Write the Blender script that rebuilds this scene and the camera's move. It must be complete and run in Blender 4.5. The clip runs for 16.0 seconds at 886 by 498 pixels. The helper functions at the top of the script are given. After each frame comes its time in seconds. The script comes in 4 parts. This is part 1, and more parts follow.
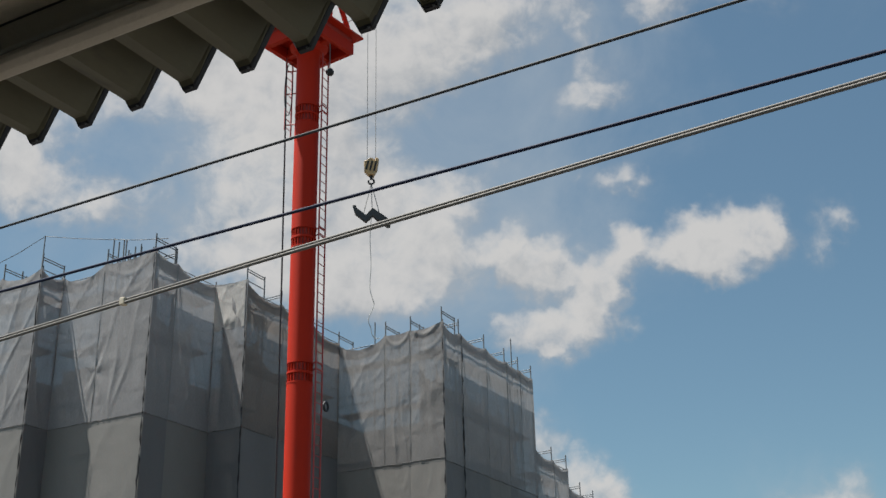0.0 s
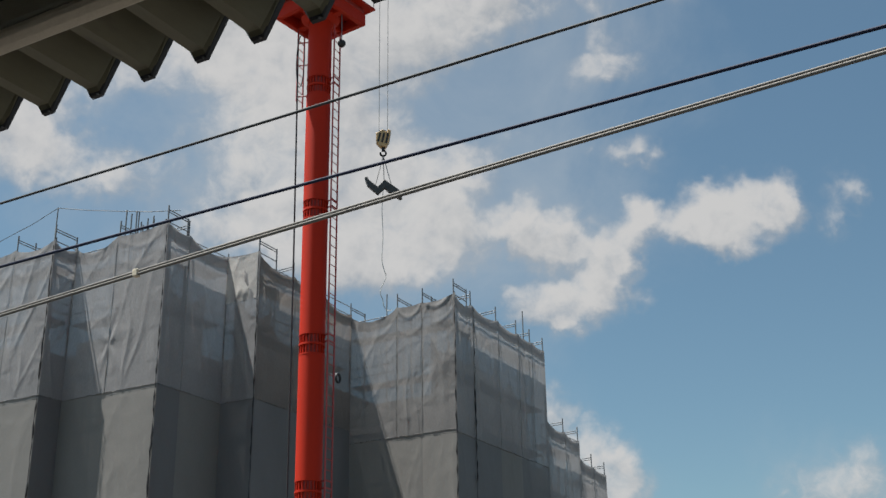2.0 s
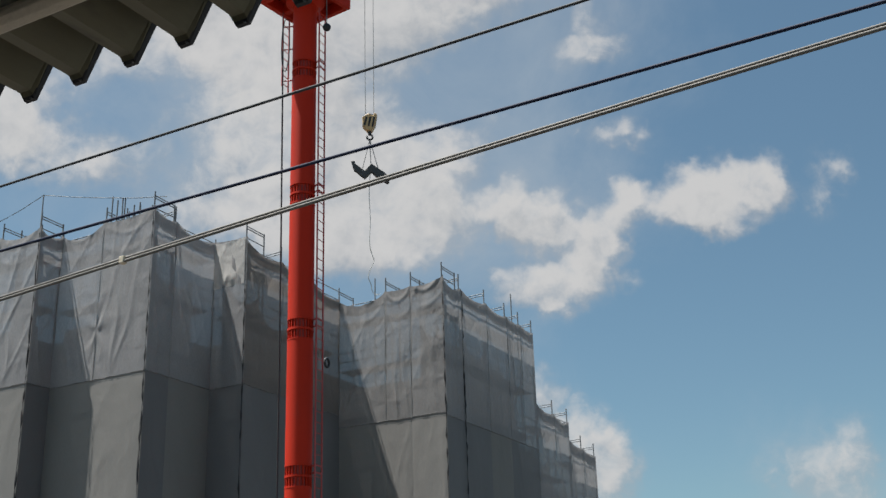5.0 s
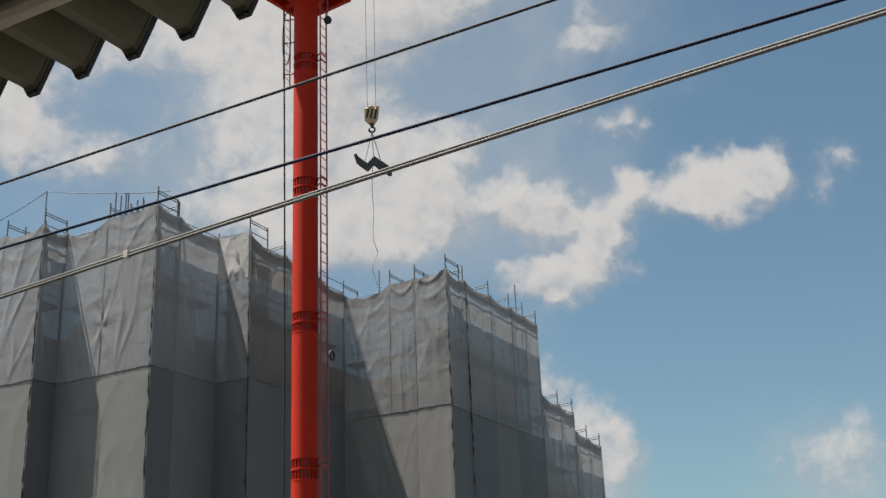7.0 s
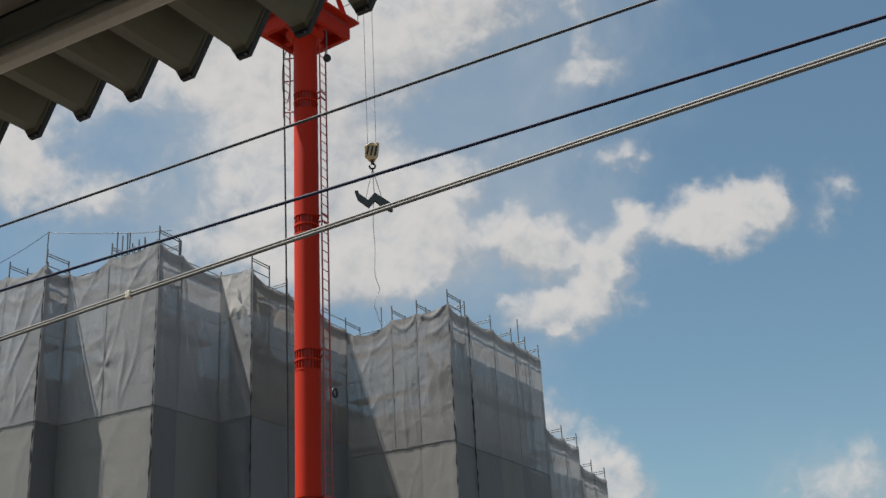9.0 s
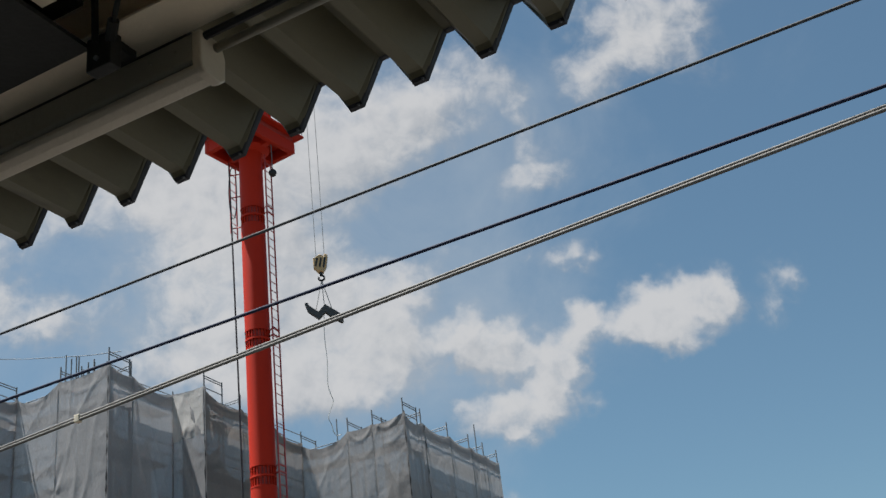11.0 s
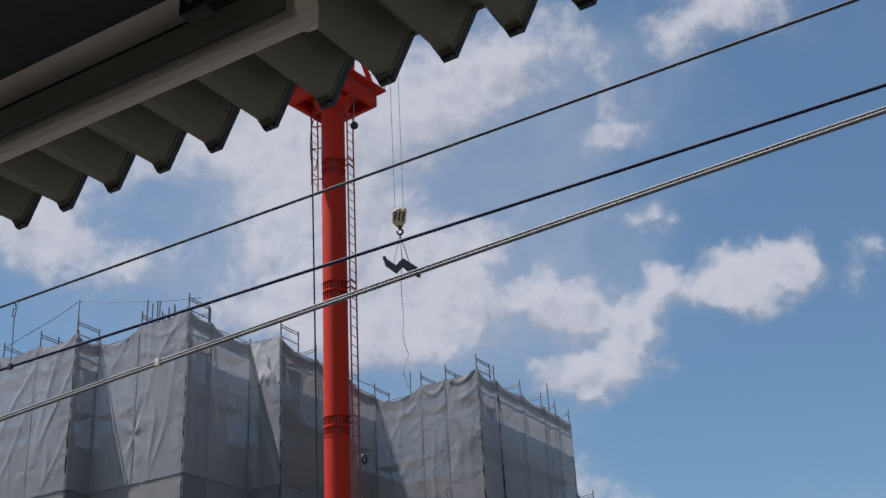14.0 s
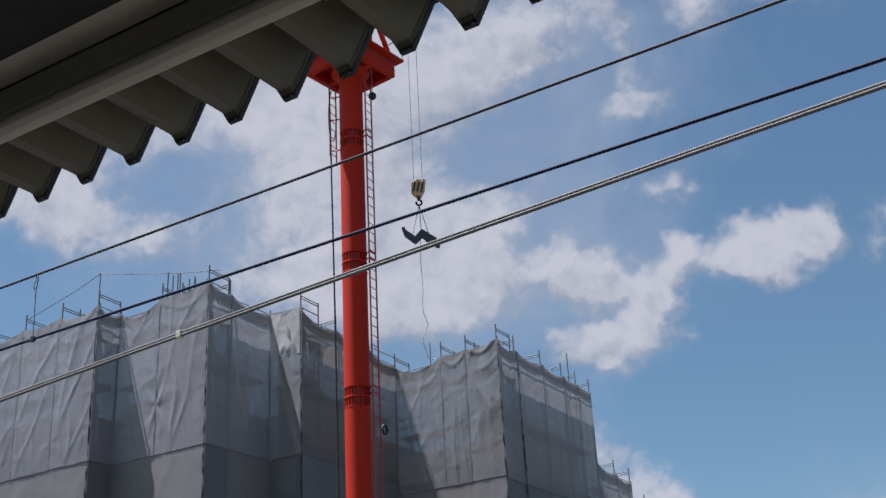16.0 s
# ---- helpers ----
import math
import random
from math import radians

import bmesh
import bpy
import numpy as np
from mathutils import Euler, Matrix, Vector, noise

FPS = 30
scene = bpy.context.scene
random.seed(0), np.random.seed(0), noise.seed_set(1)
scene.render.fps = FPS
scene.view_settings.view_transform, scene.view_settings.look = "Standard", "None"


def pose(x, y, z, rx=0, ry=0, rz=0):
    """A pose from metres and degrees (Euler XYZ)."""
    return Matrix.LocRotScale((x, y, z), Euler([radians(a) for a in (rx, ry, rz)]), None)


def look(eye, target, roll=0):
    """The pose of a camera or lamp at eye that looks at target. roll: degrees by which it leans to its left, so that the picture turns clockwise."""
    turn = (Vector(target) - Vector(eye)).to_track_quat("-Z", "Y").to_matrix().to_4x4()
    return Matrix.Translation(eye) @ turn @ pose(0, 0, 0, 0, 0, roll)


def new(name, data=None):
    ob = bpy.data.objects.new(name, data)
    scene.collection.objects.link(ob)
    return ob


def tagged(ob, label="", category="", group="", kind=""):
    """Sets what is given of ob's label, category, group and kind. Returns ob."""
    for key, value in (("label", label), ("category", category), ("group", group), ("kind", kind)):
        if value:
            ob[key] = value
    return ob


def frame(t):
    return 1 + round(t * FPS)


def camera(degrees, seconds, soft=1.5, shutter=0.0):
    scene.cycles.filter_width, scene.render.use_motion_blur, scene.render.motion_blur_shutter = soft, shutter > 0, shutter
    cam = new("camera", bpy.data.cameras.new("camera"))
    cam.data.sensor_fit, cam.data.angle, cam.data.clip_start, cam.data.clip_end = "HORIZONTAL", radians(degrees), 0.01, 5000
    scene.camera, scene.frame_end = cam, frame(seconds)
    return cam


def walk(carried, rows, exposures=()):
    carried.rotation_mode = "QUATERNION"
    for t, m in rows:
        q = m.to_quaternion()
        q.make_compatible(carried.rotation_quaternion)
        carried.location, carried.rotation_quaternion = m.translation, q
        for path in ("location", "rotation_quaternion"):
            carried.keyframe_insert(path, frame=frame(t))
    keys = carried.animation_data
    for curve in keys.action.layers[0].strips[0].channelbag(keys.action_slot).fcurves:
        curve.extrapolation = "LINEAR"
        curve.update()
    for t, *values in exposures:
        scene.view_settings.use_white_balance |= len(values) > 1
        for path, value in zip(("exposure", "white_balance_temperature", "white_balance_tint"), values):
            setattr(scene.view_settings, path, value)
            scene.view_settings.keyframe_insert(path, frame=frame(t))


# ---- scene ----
cam = camera(40.0, 16.0, soft=1.5)

PATH = [
    (0, (0.016, 0.051, 1.73), (-0.875, 1.66, 2.515), -1.2),
    (0.5, (0.011, 0.059, 1.739), (-0.888, 1.664, 2.523), -0.6),
    (1, (0.009, 0.06, 1.733), (-0.898, 1.667, 2.504), -0.7),
    (1.5, (-0.005, 0.073, 1.746), (-0.915, 1.683, 2.506), -1.2),
    (2, (0.008, 0.059, 1.732), (-0.909, 1.673, 2.475), -0.9),
    (2.5, (0.0, 0.068, 1.738), (-0.917, 1.684, 2.479), -1.1),
    (3, (-0.005, 0.074, 1.745), (-0.917, 1.695, 2.481), -1.3),
    (3.5, (-0.004, 0.071, 1.742), (-0.912, 1.695, 2.477), -1.6),
    (4, (0.0, 0.069, 1.742), (-0.914, 1.69, 2.474), -1.4),
    (4.5, (-0.007, 0.079, 1.748), (-0.915, 1.707, 2.473), -1.5),
    (7, (0.0, 0.07, 1.733), (-0.913, 1.704, 2.438), -2.3),
    (7.5, (0.006, 0.068, 1.731), (-0.918, 1.691, 2.449), -2.5),
    (8, (-0.003, 0.07, 1.737), (-0.918, 1.688, 2.476), -2.7),
    (10.5, (0.05, 0.034, 1.715), (-0.791, 1.645, 2.549), -5.4),
    (11, (0.08, 0.008, 1.696), (-0.707, 1.605, 2.608), -6.9),
    (11.5, (0.073, 0.016, 1.709), (-0.744, 1.589, 2.635), -6.1),
    (12, (0.036, 0.04, 1.727), (-0.848, 1.592, 2.627), -4.0),
    (12.5, (0.035, 0.038, 1.727), (-0.862, 1.578, 2.634), -3.4),
    (13, (0.022, 0.049, 1.733), (-0.89, 1.591, 2.623), -3.2),
    (13.5, (0.021, 0.051, 1.733), (-0.895, 1.599, 2.608), -3.4),
    (14, (0.026, 0.046, 1.726), (-0.89, 1.603, 2.584), -3.2),
    (14.5, (0.009, 0.059, 1.738), (-0.916, 1.617, 2.585), -3.2),
    (15, (0.017, 0.05, 1.73), (-0.919, 1.606, 2.568), -3.2),
    (15.5, (0.017, 0.051, 1.728), (-0.919, 1.612, 2.557), -3.2),
    (16, (0.006, 0.063, 1.738), (-0.949, 1.62, 2.554), -3.1),
]
walk(cam, [(t, look(eye, target, roll)) for t, eye, target, roll in PATH],
     [(0.0, 1.18, 6280, 9), (4.6, 1.19, 6200, 9), (7.0, 1.24, 6430, 10), (8.2, 1.25, 6430, 10), (10.5, 1.20, 6100, 9), (11.5, 1.19, 6000, 10), (12.6, 1.13, 5730, 15), (16.0, 1.12, 5660, 16)])

# ---- world, sun, exposure ----
SUN_TRAVEL = Vector((1.0, 0.5, -3.15)).normalized()
sun = new("sun", bpy.data.lights.new("sun", "SUN"))
sun.data.energy, sun.data.angle, sun.data.color = 5.0, radians(0.5), (1.0, 0.95, 0.87)
sun.matrix_basis = look((0, 0, 60), Vector((0, 0, 60)) + SUN_TRAVEL)


def nodes_of(tree, kind, **values):
    n = tree.nodes.new(kind)
    for key, value in values.items():
        setattr(n, key, value)
    return n


def math_node(tree, op, a, b=0.0, clamp=False):
    n = nodes_of(tree, "ShaderNodeMath", operation=op, use_clamp=clamp)
    for i, v in enumerate((a, b)):
        if isinstance(v, (int, float)):
            n.inputs[i].default_value = v
        else:
            tree.links.new(v, n.inputs[i])
    return n.outputs[0]


def smooth(tree, value, lo, hi, out_lo=0.0, out_hi=1.0):
    n = nodes_of(tree, "ShaderNodeMapRange", interpolation_type="SMOOTHSTEP")
    tree.links.new(value, n.inputs[0])
    for i, v in enumerate((lo, hi, out_lo, out_hi)):
        n.inputs[i + 1].default_value = v
    return n.outputs[0]


# cumulus puffs: centre and half sizes on a plane square to SKY_AIM, thickness (below zero: a gap), turn
SKY_AIM = look((0, 0, 0), (-0.917, 1.634, 0.727), -2.5).to_3x3()
SKY_LEVEL = 0.0405
GREAT_BANK = [
    (0.04, 0.455, 0.19, 0.10, 1.0, 12), (0.10, 0.50, 0.14, 0.08, 0.8, 20), (-0.10, 0.43, 0.20, 0.13, 1.2, 0),
    (-0.23, 0.39, 0.25, 0.17, 1.3, 0), (-0.43, 0.37, 0.28, 0.17, 1.2, 0), (-0.62, 0.50, 0.35, 0.24, 1.0, 0),
    (-0.20, 0.60, 0.40, 0.15, 1.0, 0), (-0.204, 0.251, 0.23, 0.13, 1.15, 0), (-0.364, 0.145, 0.19, 0.13, 1.1, 0),
    (-0.064, 0.141, 0.17, 0.13, 1.4, 0), (-0.164, 0.061, 0.20, 0.14, 1.4, 0), (-0.024, 0.071, 0.13, 0.11, 1.3, 0),
    (-0.25, 0.02, 0.22, 0.11, 1.0, 0),
]
BANK_EDGES = [
    (-0.084, -0.005, 0.17, 0.07, 0.9, 0), (0.026, 0.171, 0.07, 0.05, 0.7, 0), (0.016, 0.021, 0.06, 0.05, 0.45, 0),
    (-0.724, 0.201, 0.17, 0.12, 1.4, 0), (-0.82, 0.23, 0.15, 0.13, 1.3, 0), (-0.624, 0.141, 0.15, 0.08, 0.8, 0),
    (-0.36, 0.05, 0.14, 0.08, 0.8, 0), (-0.589, 0.226, 0.095, 0.065, -0.75, -10), (-0.52, 0.232, 0.07, 0.06, -0.5, 0),
    (-0.030, 0.268, 0.065, 0.06, -0.9, 0), (0.038, 0.300, 0.10, 0.07, -0.9, 10), (-0.69, 0.015, 0.22, 0.06, -0.6, 5),
]
LOW_CHAIN = [
    (0.131, 0.066, 0.062, 0.052, 1.3, 0), (0.176, 0.041, 0.070, 0.055, 1.5, 0), (0.206, 0.056, 0.052, 0.048, 1.2, 0),
    (0.096, 0.056, 0.050, 0.045, 0.7, 0), (0.141, 0.106, 0.045, 0.038, 0.6, 30), (0.321, 0.071, 0.056, 0.074, 1.5, -20),
    (0.286, 0.031, 0.066, 0.058, 1.4, 0), (0.336, 0.106, 0.036, 0.036, 1.0, 0), (0.236, -0.059, 0.082, 0.058, 1.5, 10),
    (0.156, -0.069, 0.090, 0.048, 1.2, 10), (0.181, -0.104, 0.080, 0.036, 1.1, 8), (0.286, -0.014, 0.062, 0.052, 1.2, 30),
    (0.106, -0.049, 0.045, 0.032, 0.5, 0), (0.340, -0.052, 0.045, 0.022, 0.55, 12), (0.240, 0.100, 0.030, 0.040, 0.55, 20),
]
HIGH_CHAIN = [
    (0.446, 0.096, 0.086, 0.064, 1.5, 6), (0.516, 0.096, 0.104, 0.084, 1.6, 0), (0.566, 0.141, 0.062, 0.058, 1.4, 0),
    (0.596, 0.101, 0.055, 0.060, 0.8, 0), (0.406, 0.071, 0.045, 0.036, 1.0, 0), (0.496, 0.041, 0.095, 0.036, 1.1, 0),
    (0.646, 0.111, 0.060, 0.050, 0.35, 0), (0.686, 0.106, 0.034, 0.060, 0.75, -20), (0.696, 0.158, 0.058, 0.026, 0.62, -25),
    (0.722, 0.140, 0.022, 0.045, 0.55, -10), (0.375, 0.072, 0.045, 0.032, 0.4, 0), (0.215, 0.000, 0.085, 0.050, 0.6, 20),
    (0.250, 0.035, 0.060, 0.045, 0.45, 0),
]
HIGH_WISPS = [
    (0.306, 0.201, 0.046, 0.032, 0.9, 15), (0.341, 0.211, 0.034, 0.042, 0.85, -20), (0.246, 0.204, 0.020, 0.018, 0.6, 0),
    (0.278, 0.350, 0.105, 0.036, 0.8, 8), (0.310, 0.378, 0.075, 0.042, 0.45, 20), (0.272, 0.405, 0.11, 0.08, 0.38, 0),
    (0.40, 0.570, 0.12, 0.085, 1.1, 0), (0.50, 0.595, 0.13, 0.080, 1.2, 0), (0.36, 0.525, 0.08, 0.055, 0.7, -20),
    (0.56, 0.550, 0.11, 0.050, 0.6, -20), (0.46, 0.670, 0.20, 0.080, 1.2, 0), (0.195, 0.560, 0.05, 0.10, 0.8, 25),
    (0.245, 0.470, 0.032, 0.085, 0.65, 15), (0.101, 0.226, 0.045, 0.030, 0.55, 15),
]
LOW_CLOUDS = [
    (0.286, -0.329, 0.062, 0.075, 1.3, 30), (0.316, -0.389, 0.075, 0.085, 1.3, 0), (0.236, -0.289, 0.052, 0.052, 0.9, 0),
    (0.184, -0.249, 0.047, 0.065, 1.1, 30), (0.256, -0.410, 0.10, 0.10, 1.2, 0), (0.690, -0.355, 0.12, 0.065, 0.6, 20),
    (0.640, -0.409, 0.12, 0.075, 0.6, 0), (0.756, -0.329, 0.08, 0.075, 0.6, 0), (0.760, -0.420, 0.13, 0.085, 0.6, 0),
    (0.50, -0.530, 0.30, 0.080, 0.9, 0), (0.30, -0.550, 0.25, 0.10, 0.9, 0),
]
# wide thin haze round the banks
HAZE = [(-0.28, 0.22, 0.80, 0.55, 1.15, 8), (0.20, 0.04, 0.32, 0.18, 0.45, 8), (0.26, 0.46, 0.36, 0.22, 0.45, 0), (0.66, 0.11, 0.16, 0.12, 0.3, 0),
        (0.28, -0.36, 0.16, 0.2, 0.5, 30), (0.70, -0.42, 0.34, 0.22, 0.7, 10)]
PUFFS = GREAT_BANK + BANK_EDGES + LOW_CHAIN + HIGH_CHAIN + HIGH_WISPS + LOW_CLOUDS


def build_world():
    world = bpy.data.worlds.new("daylight")
    scene.world = world
    world.use_nodes = True
    t = world.node_tree
    t.nodes.clear()
    out, bg = t.nodes.new("ShaderNodeOutputWorld"), t.nodes.new("ShaderNodeBackground")
    t.links.new(bg.outputs[0], out.inputs[0])
    sky = nodes_of(t, "ShaderNodeTexSky", sky_type="NISHITA", sun_disc=False, sun_elevation=radians(69.5),
                   sun_rotation=radians(243), altitude=50, air_density=1.0, dust_density=1.2, ozone_density=1.6)
    way = t.nodes.new("ShaderNodeTexCoord").outputs["Generated"]

    def along(axis):
        d = nodes_of(t, "ShaderNodeVectorMath", operation="DOT_PRODUCT")
        t.links.new(way, d.inputs[0])
        d.inputs[1].default_value = axis
        return d.outputs["Value"]

    ahead = math_node(t, "MAXIMUM", along(-SKY_AIM.col[2]), 0.15)
    flat = t.nodes.new("ShaderNodeCombineXYZ")
    t.links.new(math_node(t, "DIVIDE", along(SKY_AIM.col[0]), ahead), flat.inputs[0])
    t.links.new(math_node(t, "DIVIDE", along(SKY_AIM.col[1]), ahead), flat.inputs[1])
    # one unit of the bank table is 0.4642 of the plane's own unit
    plane = nodes_of(t, "ShaderNodeVectorMath", operation="SCALE")
    plane.inputs["Scale"].default_value = 2.154
    t.links.new(flat.outputs[0], plane.inputs[0])
    plane = plane.outputs[0]

    def fbm(scale, detail, rough, shift, distortion=0.0, source=plane):
        m = nodes_of(t, "ShaderNodeMapping")
        m.inputs["Location"].default_value = shift
        t.links.new(source, m.inputs[0])
        n = nodes_of(t, "ShaderNodeTexNoise")
        t.links.new(m.outputs[0], n.inputs["Vector"])
        n.inputs["Scale"].default_value, n.inputs["Detail"].default_value = scale, detail
        n.inputs["Roughness"].default_value, n.inputs["Distortion"].default_value = rough, distortion
        return n.outputs["Fac"]

    def wander(scale, amount, shift):
        n = nodes_of(t, "ShaderNodeTexNoise")
        m = nodes_of(t, "ShaderNodeMapping")
        m.inputs["Location"].default_value = shift
        t.links.new(plane, m.inputs[0])
        t.links.new(m.outputs[0], n.inputs["Vector"])
        n.inputs["Scale"].default_value, n.inputs["Detail"].default_value = scale, 3.0
        c = nodes_of(t, "ShaderNodeVectorMath", operation="SUBTRACT")
        t.links.new(n.outputs["Color"], c.inputs[0])
        c.inputs[1].default_value = (0.5, 0.5, 0.5)
        k = nodes_of(t, "ShaderNodeVectorMath", operation="SCALE")
        t.links.new(c.outputs[0], k.inputs[0])
        k.inputs["Scale"].default_value = amount
        return k.outputs[0]

    def shifted(source, by):
        n = nodes_of(t, "ShaderNodeVectorMath", operation="ADD")
        t.links.new(source, n.inputs[0])
        if isinstance(by, tuple):
            n.inputs[1].default_value = by
        else:
            t.links.new(by, n.inputs[1])
        return n.outputs[0]

    def centred(value, amount):
        return math_node(t, "MULTIPLY", math_node(t, "SUBTRACT", value, 0.5), amount)

    bent = plane
    for scale, amount, shift in ((6.0, 0.06, (1, 2, 3)), (18.0, 0.070, (4, 1, 0)), (52.0, 0.020, (2, 7, 0))):
        bent = shifted(bent, wander(scale, amount, shift))

    def banks(source, puffs=PUFFS):
        total = None
        for x, y, w, h, thick, turn in puffs:
            m = nodes_of(t, "ShaderNodeMapping", vector_type="TEXTURE")
            m.inputs["Location"].default_value = (x, y, 0)
            m.inputs["Rotation"].default_value = (0, 0, radians(turn))
            m.inputs["Scale"].default_value = (w * 1.12, h * 1.12, 100)
            t.links.new(source, m.inputs[0])
            g = nodes_of(t, "ShaderNodeTexGradient", gradient_type="SPHERICAL")
            t.links.new(m.outputs[0], g.inputs[0])
            piece = math_node(t, "MULTIPLY", g.outputs["Fac"], thick * 0.78)
            total = piece if total is None else math_node(t, "ADD", total, piece)
        return math_node(t, "MAXIMUM", math_node(t, "MINIMUM", total, 1.25), 0.0)

    def density(source, flat_source):
        body = banks(source)
        rough = math_node(t, "ADD", centred(fbm(7.0, 10, 0.62, (3.1, 1.7, 0.4), 0.35, flat_source), 1.7),
                          centred(fbm(24, 6, 0.55, (0.3, 5.2, 1.4), 0.5, flat_source), 0.95))
        return body, math_node(t, "ADD", body, math_node(t, "MULTIPLY", rough, smooth(t, body, 0.0, 0.45)))

    field, dense = density(bent, plane)
    # the same air a little nearer the sun, which shades what lies behind it
    TOWARDS = (-0.016, 0.026, 0.0)
    _, sunward = density(shifted(bent, TOWARDS), shifted(plane, TOWARDS))
    cover = smooth(t, dense, 0.02, 1.34, 0.0, 0.94)
    # haze thins the blue over a wider belt than the banks themselves
    thin = math_node(t, "ADD", banks(bent, HAZE), centred(fbm(3.4, 10, 0.62, (5, 1, 2), 0.4), 1.1))
    veil = smooth(t, thin, 0.12, 1.05, 0.0, 0.62)
    relief = math_node(t, "MULTIPLY", math_node(t, "SUBTRACT", dense, sunward), 0.55)
    body = math_node(t, "ADD", math_node(t, "MULTIPLY", smooth(t, dense, 0.1, 1.1), 0.50), centred(fbm(4.0, 6, 0.55, (8, 2, 3)), 1.2))
    light = smooth(t, math_node(t, "ADD", relief, body), -0.15, 0.75)
    ramp = nodes_of(t, "ShaderNodeMix", data_type="RGBA")
    t.links.new(light, ramp.inputs["Factor"])
    ramp.inputs["A"].default_value = (0.172, 0.176, 0.180, 1)
    ramp.inputs["B"].default_value = (0.277, 0.265, 0.252, 1)
    blue = nodes_of(t, "ShaderNodeMix", data_type="RGBA", blend_type="MULTIPLY")
    blue.inputs["Factor"].default_value = 1.0
    t.links.new(sky.outputs[0], blue.inputs["A"])
    blue.inputs["B"].default_value = (SKY_LEVEL * 1.05, SKY_LEVEL * 1.175, SKY_LEVEL * 1.03, 1)
    pale = nodes_of(t, "ShaderNodeMix", data_type="RGBA")
    t.links.new(veil, pale.inputs["Factor"])
    t.links.new(blue.outputs["Result"], pale.inputs["A"])
    pale.inputs["B"].default_value = (0.190, 0.208, 0.222, 1)
    mix = nodes_of(t, "ShaderNodeMix", data_type="RGBA")
    t.links.new(cover, mix.inputs["Factor"])
    t.links.new(pale.outputs["Result"], mix.inputs["A"])
    t.links.new(ramp.outputs["Result"], mix.inputs["B"])
    t.links.new(mix.outputs["Result"], bg.inputs[0])
    bg.inputs[1].default_value = 1.0


build_world()


# ---- materials ----
def material(name, colour, rough=0.6, metal=0.0, grain=(40.0, 0.12), blotch=(3.0, 0.15), bump=(60.0, 0.15), dirt=None, thin=None, stretch=(1, 1, 1), gloss=0.5):
    """A surface with grain, larger blotches and fine relief. thin: (see-through share, translucent share) of a cloth."""
    mat = bpy.data.materials.new(name)
    mat.use_nodes = True
    t = mat.node_tree
    p, out = t.nodes["Principled BSDF"], t.nodes["Material Output"]
    place = t.nodes.new("ShaderNodeNewGeometry").outputs["Position"]
    m = nodes_of(t, "ShaderNodeMapping")
    m.inputs["Scale"].default_value = stretch
    t.links.new(place, m.inputs[0])

    def tex(scale, detail=5):
        n = nodes_of(t, "ShaderNodeTexNoise")
        t.links.new(m.outputs[0], n.inputs["Vector"])
        n.inputs["Scale"].default_value, n.inputs["Detail"].default_value = scale, detail
        return n.outputs["Fac"]

    value = math_node(t, "ADD", 1.0, math_node(t, "MULTIPLY", math_node(t, "SUBTRACT", tex(grain[0]), 0.5), 2 * grain[1]))
    value = math_node(t, "ADD", value, math_node(t, "MULTIPLY", math_node(t, "SUBTRACT", tex(blotch[0]), 0.5), 2 * blotch[1]))
    each = t.nodes.new("ShaderNodeObjectInfo").outputs["Random"]
    value = math_node(t, "MULTIPLY", value, math_node(t, "ADD", 0.96, math_node(t, "MULTIPLY", each, 0.08)))
    tint = nodes_of(t, "ShaderNodeVectorMath", operation="SCALE")
    tint.inputs[0].default_value = colour
    t.links.new(value, tint.inputs["Scale"])
    col = tint.outputs[0]
    if dirt:
        mix = nodes_of(t, "ShaderNodeMix", data_type="RGBA")
        t.links.new(smooth(t, tex(dirt[1], 8), dirt[2], dirt[2] + 0.12), mix.inputs["Factor"])
        t.links.new(col, mix.inputs["A"])
        mix.inputs["B"].default_value = (*dirt[0], 1)
        col = mix.outputs["Result"]
    t.links.new(col, p.inputs["Base Color"])
    p.inputs["Metallic"].default_value = metal
    p.inputs["Specular IOR Level"].default_value = gloss
    t.links.new(math_node(t, "ADD", rough - 0.08, math_node(t, "MULTIPLY", tex(blotch[0] * 4), 0.16), True), p.inputs["Roughness"])
    b = nodes_of(t, "ShaderNodeBump")
    b.inputs["Strength"].default_value, b.inputs["Distance"].default_value = bump[1], 0.02
    t.links.new(tex(bump[0]), b.inputs["Height"])
    t.links.new(b.outputs[0], p.inputs["Normal"])
    if thin:
        tl, tr = t.nodes.new("ShaderNodeBsdfTranslucent"), t.nodes.new("ShaderNodeBsdfTransparent")
        t.links.new(col, tl.inputs[0])
        t.links.new(b.outputs[0], tl.inputs["Normal"])
        tr.inputs[0].default_value = (0.95, 0.94, 0.92, 1)
        m1, m2 = t.nodes.new("ShaderNodeMixShader"), t.nodes.new("ShaderNodeMixShader")
        m1.inputs[0].default_value = thin[1]
        t.links.new(p.outputs[0], m1.inputs[1])
        t.links.new(tl.outputs[0], m1.inputs[2])
        open_share = math_node(t, "ADD", thin[0], math_node(t, "MULTIPLY", math_node(t, "SUBTRACT", tex(1.3), 0.5), 0.10), True)
        t.links.new(open_share, m2.inputs[0])
        t.links.new(m1.outputs[0], m2.inputs[1])
        t.links.new(tr.outputs[0], m2.inputs[2])
        t.links.new(m2.outputs[0], out.inputs[0])
    return mat


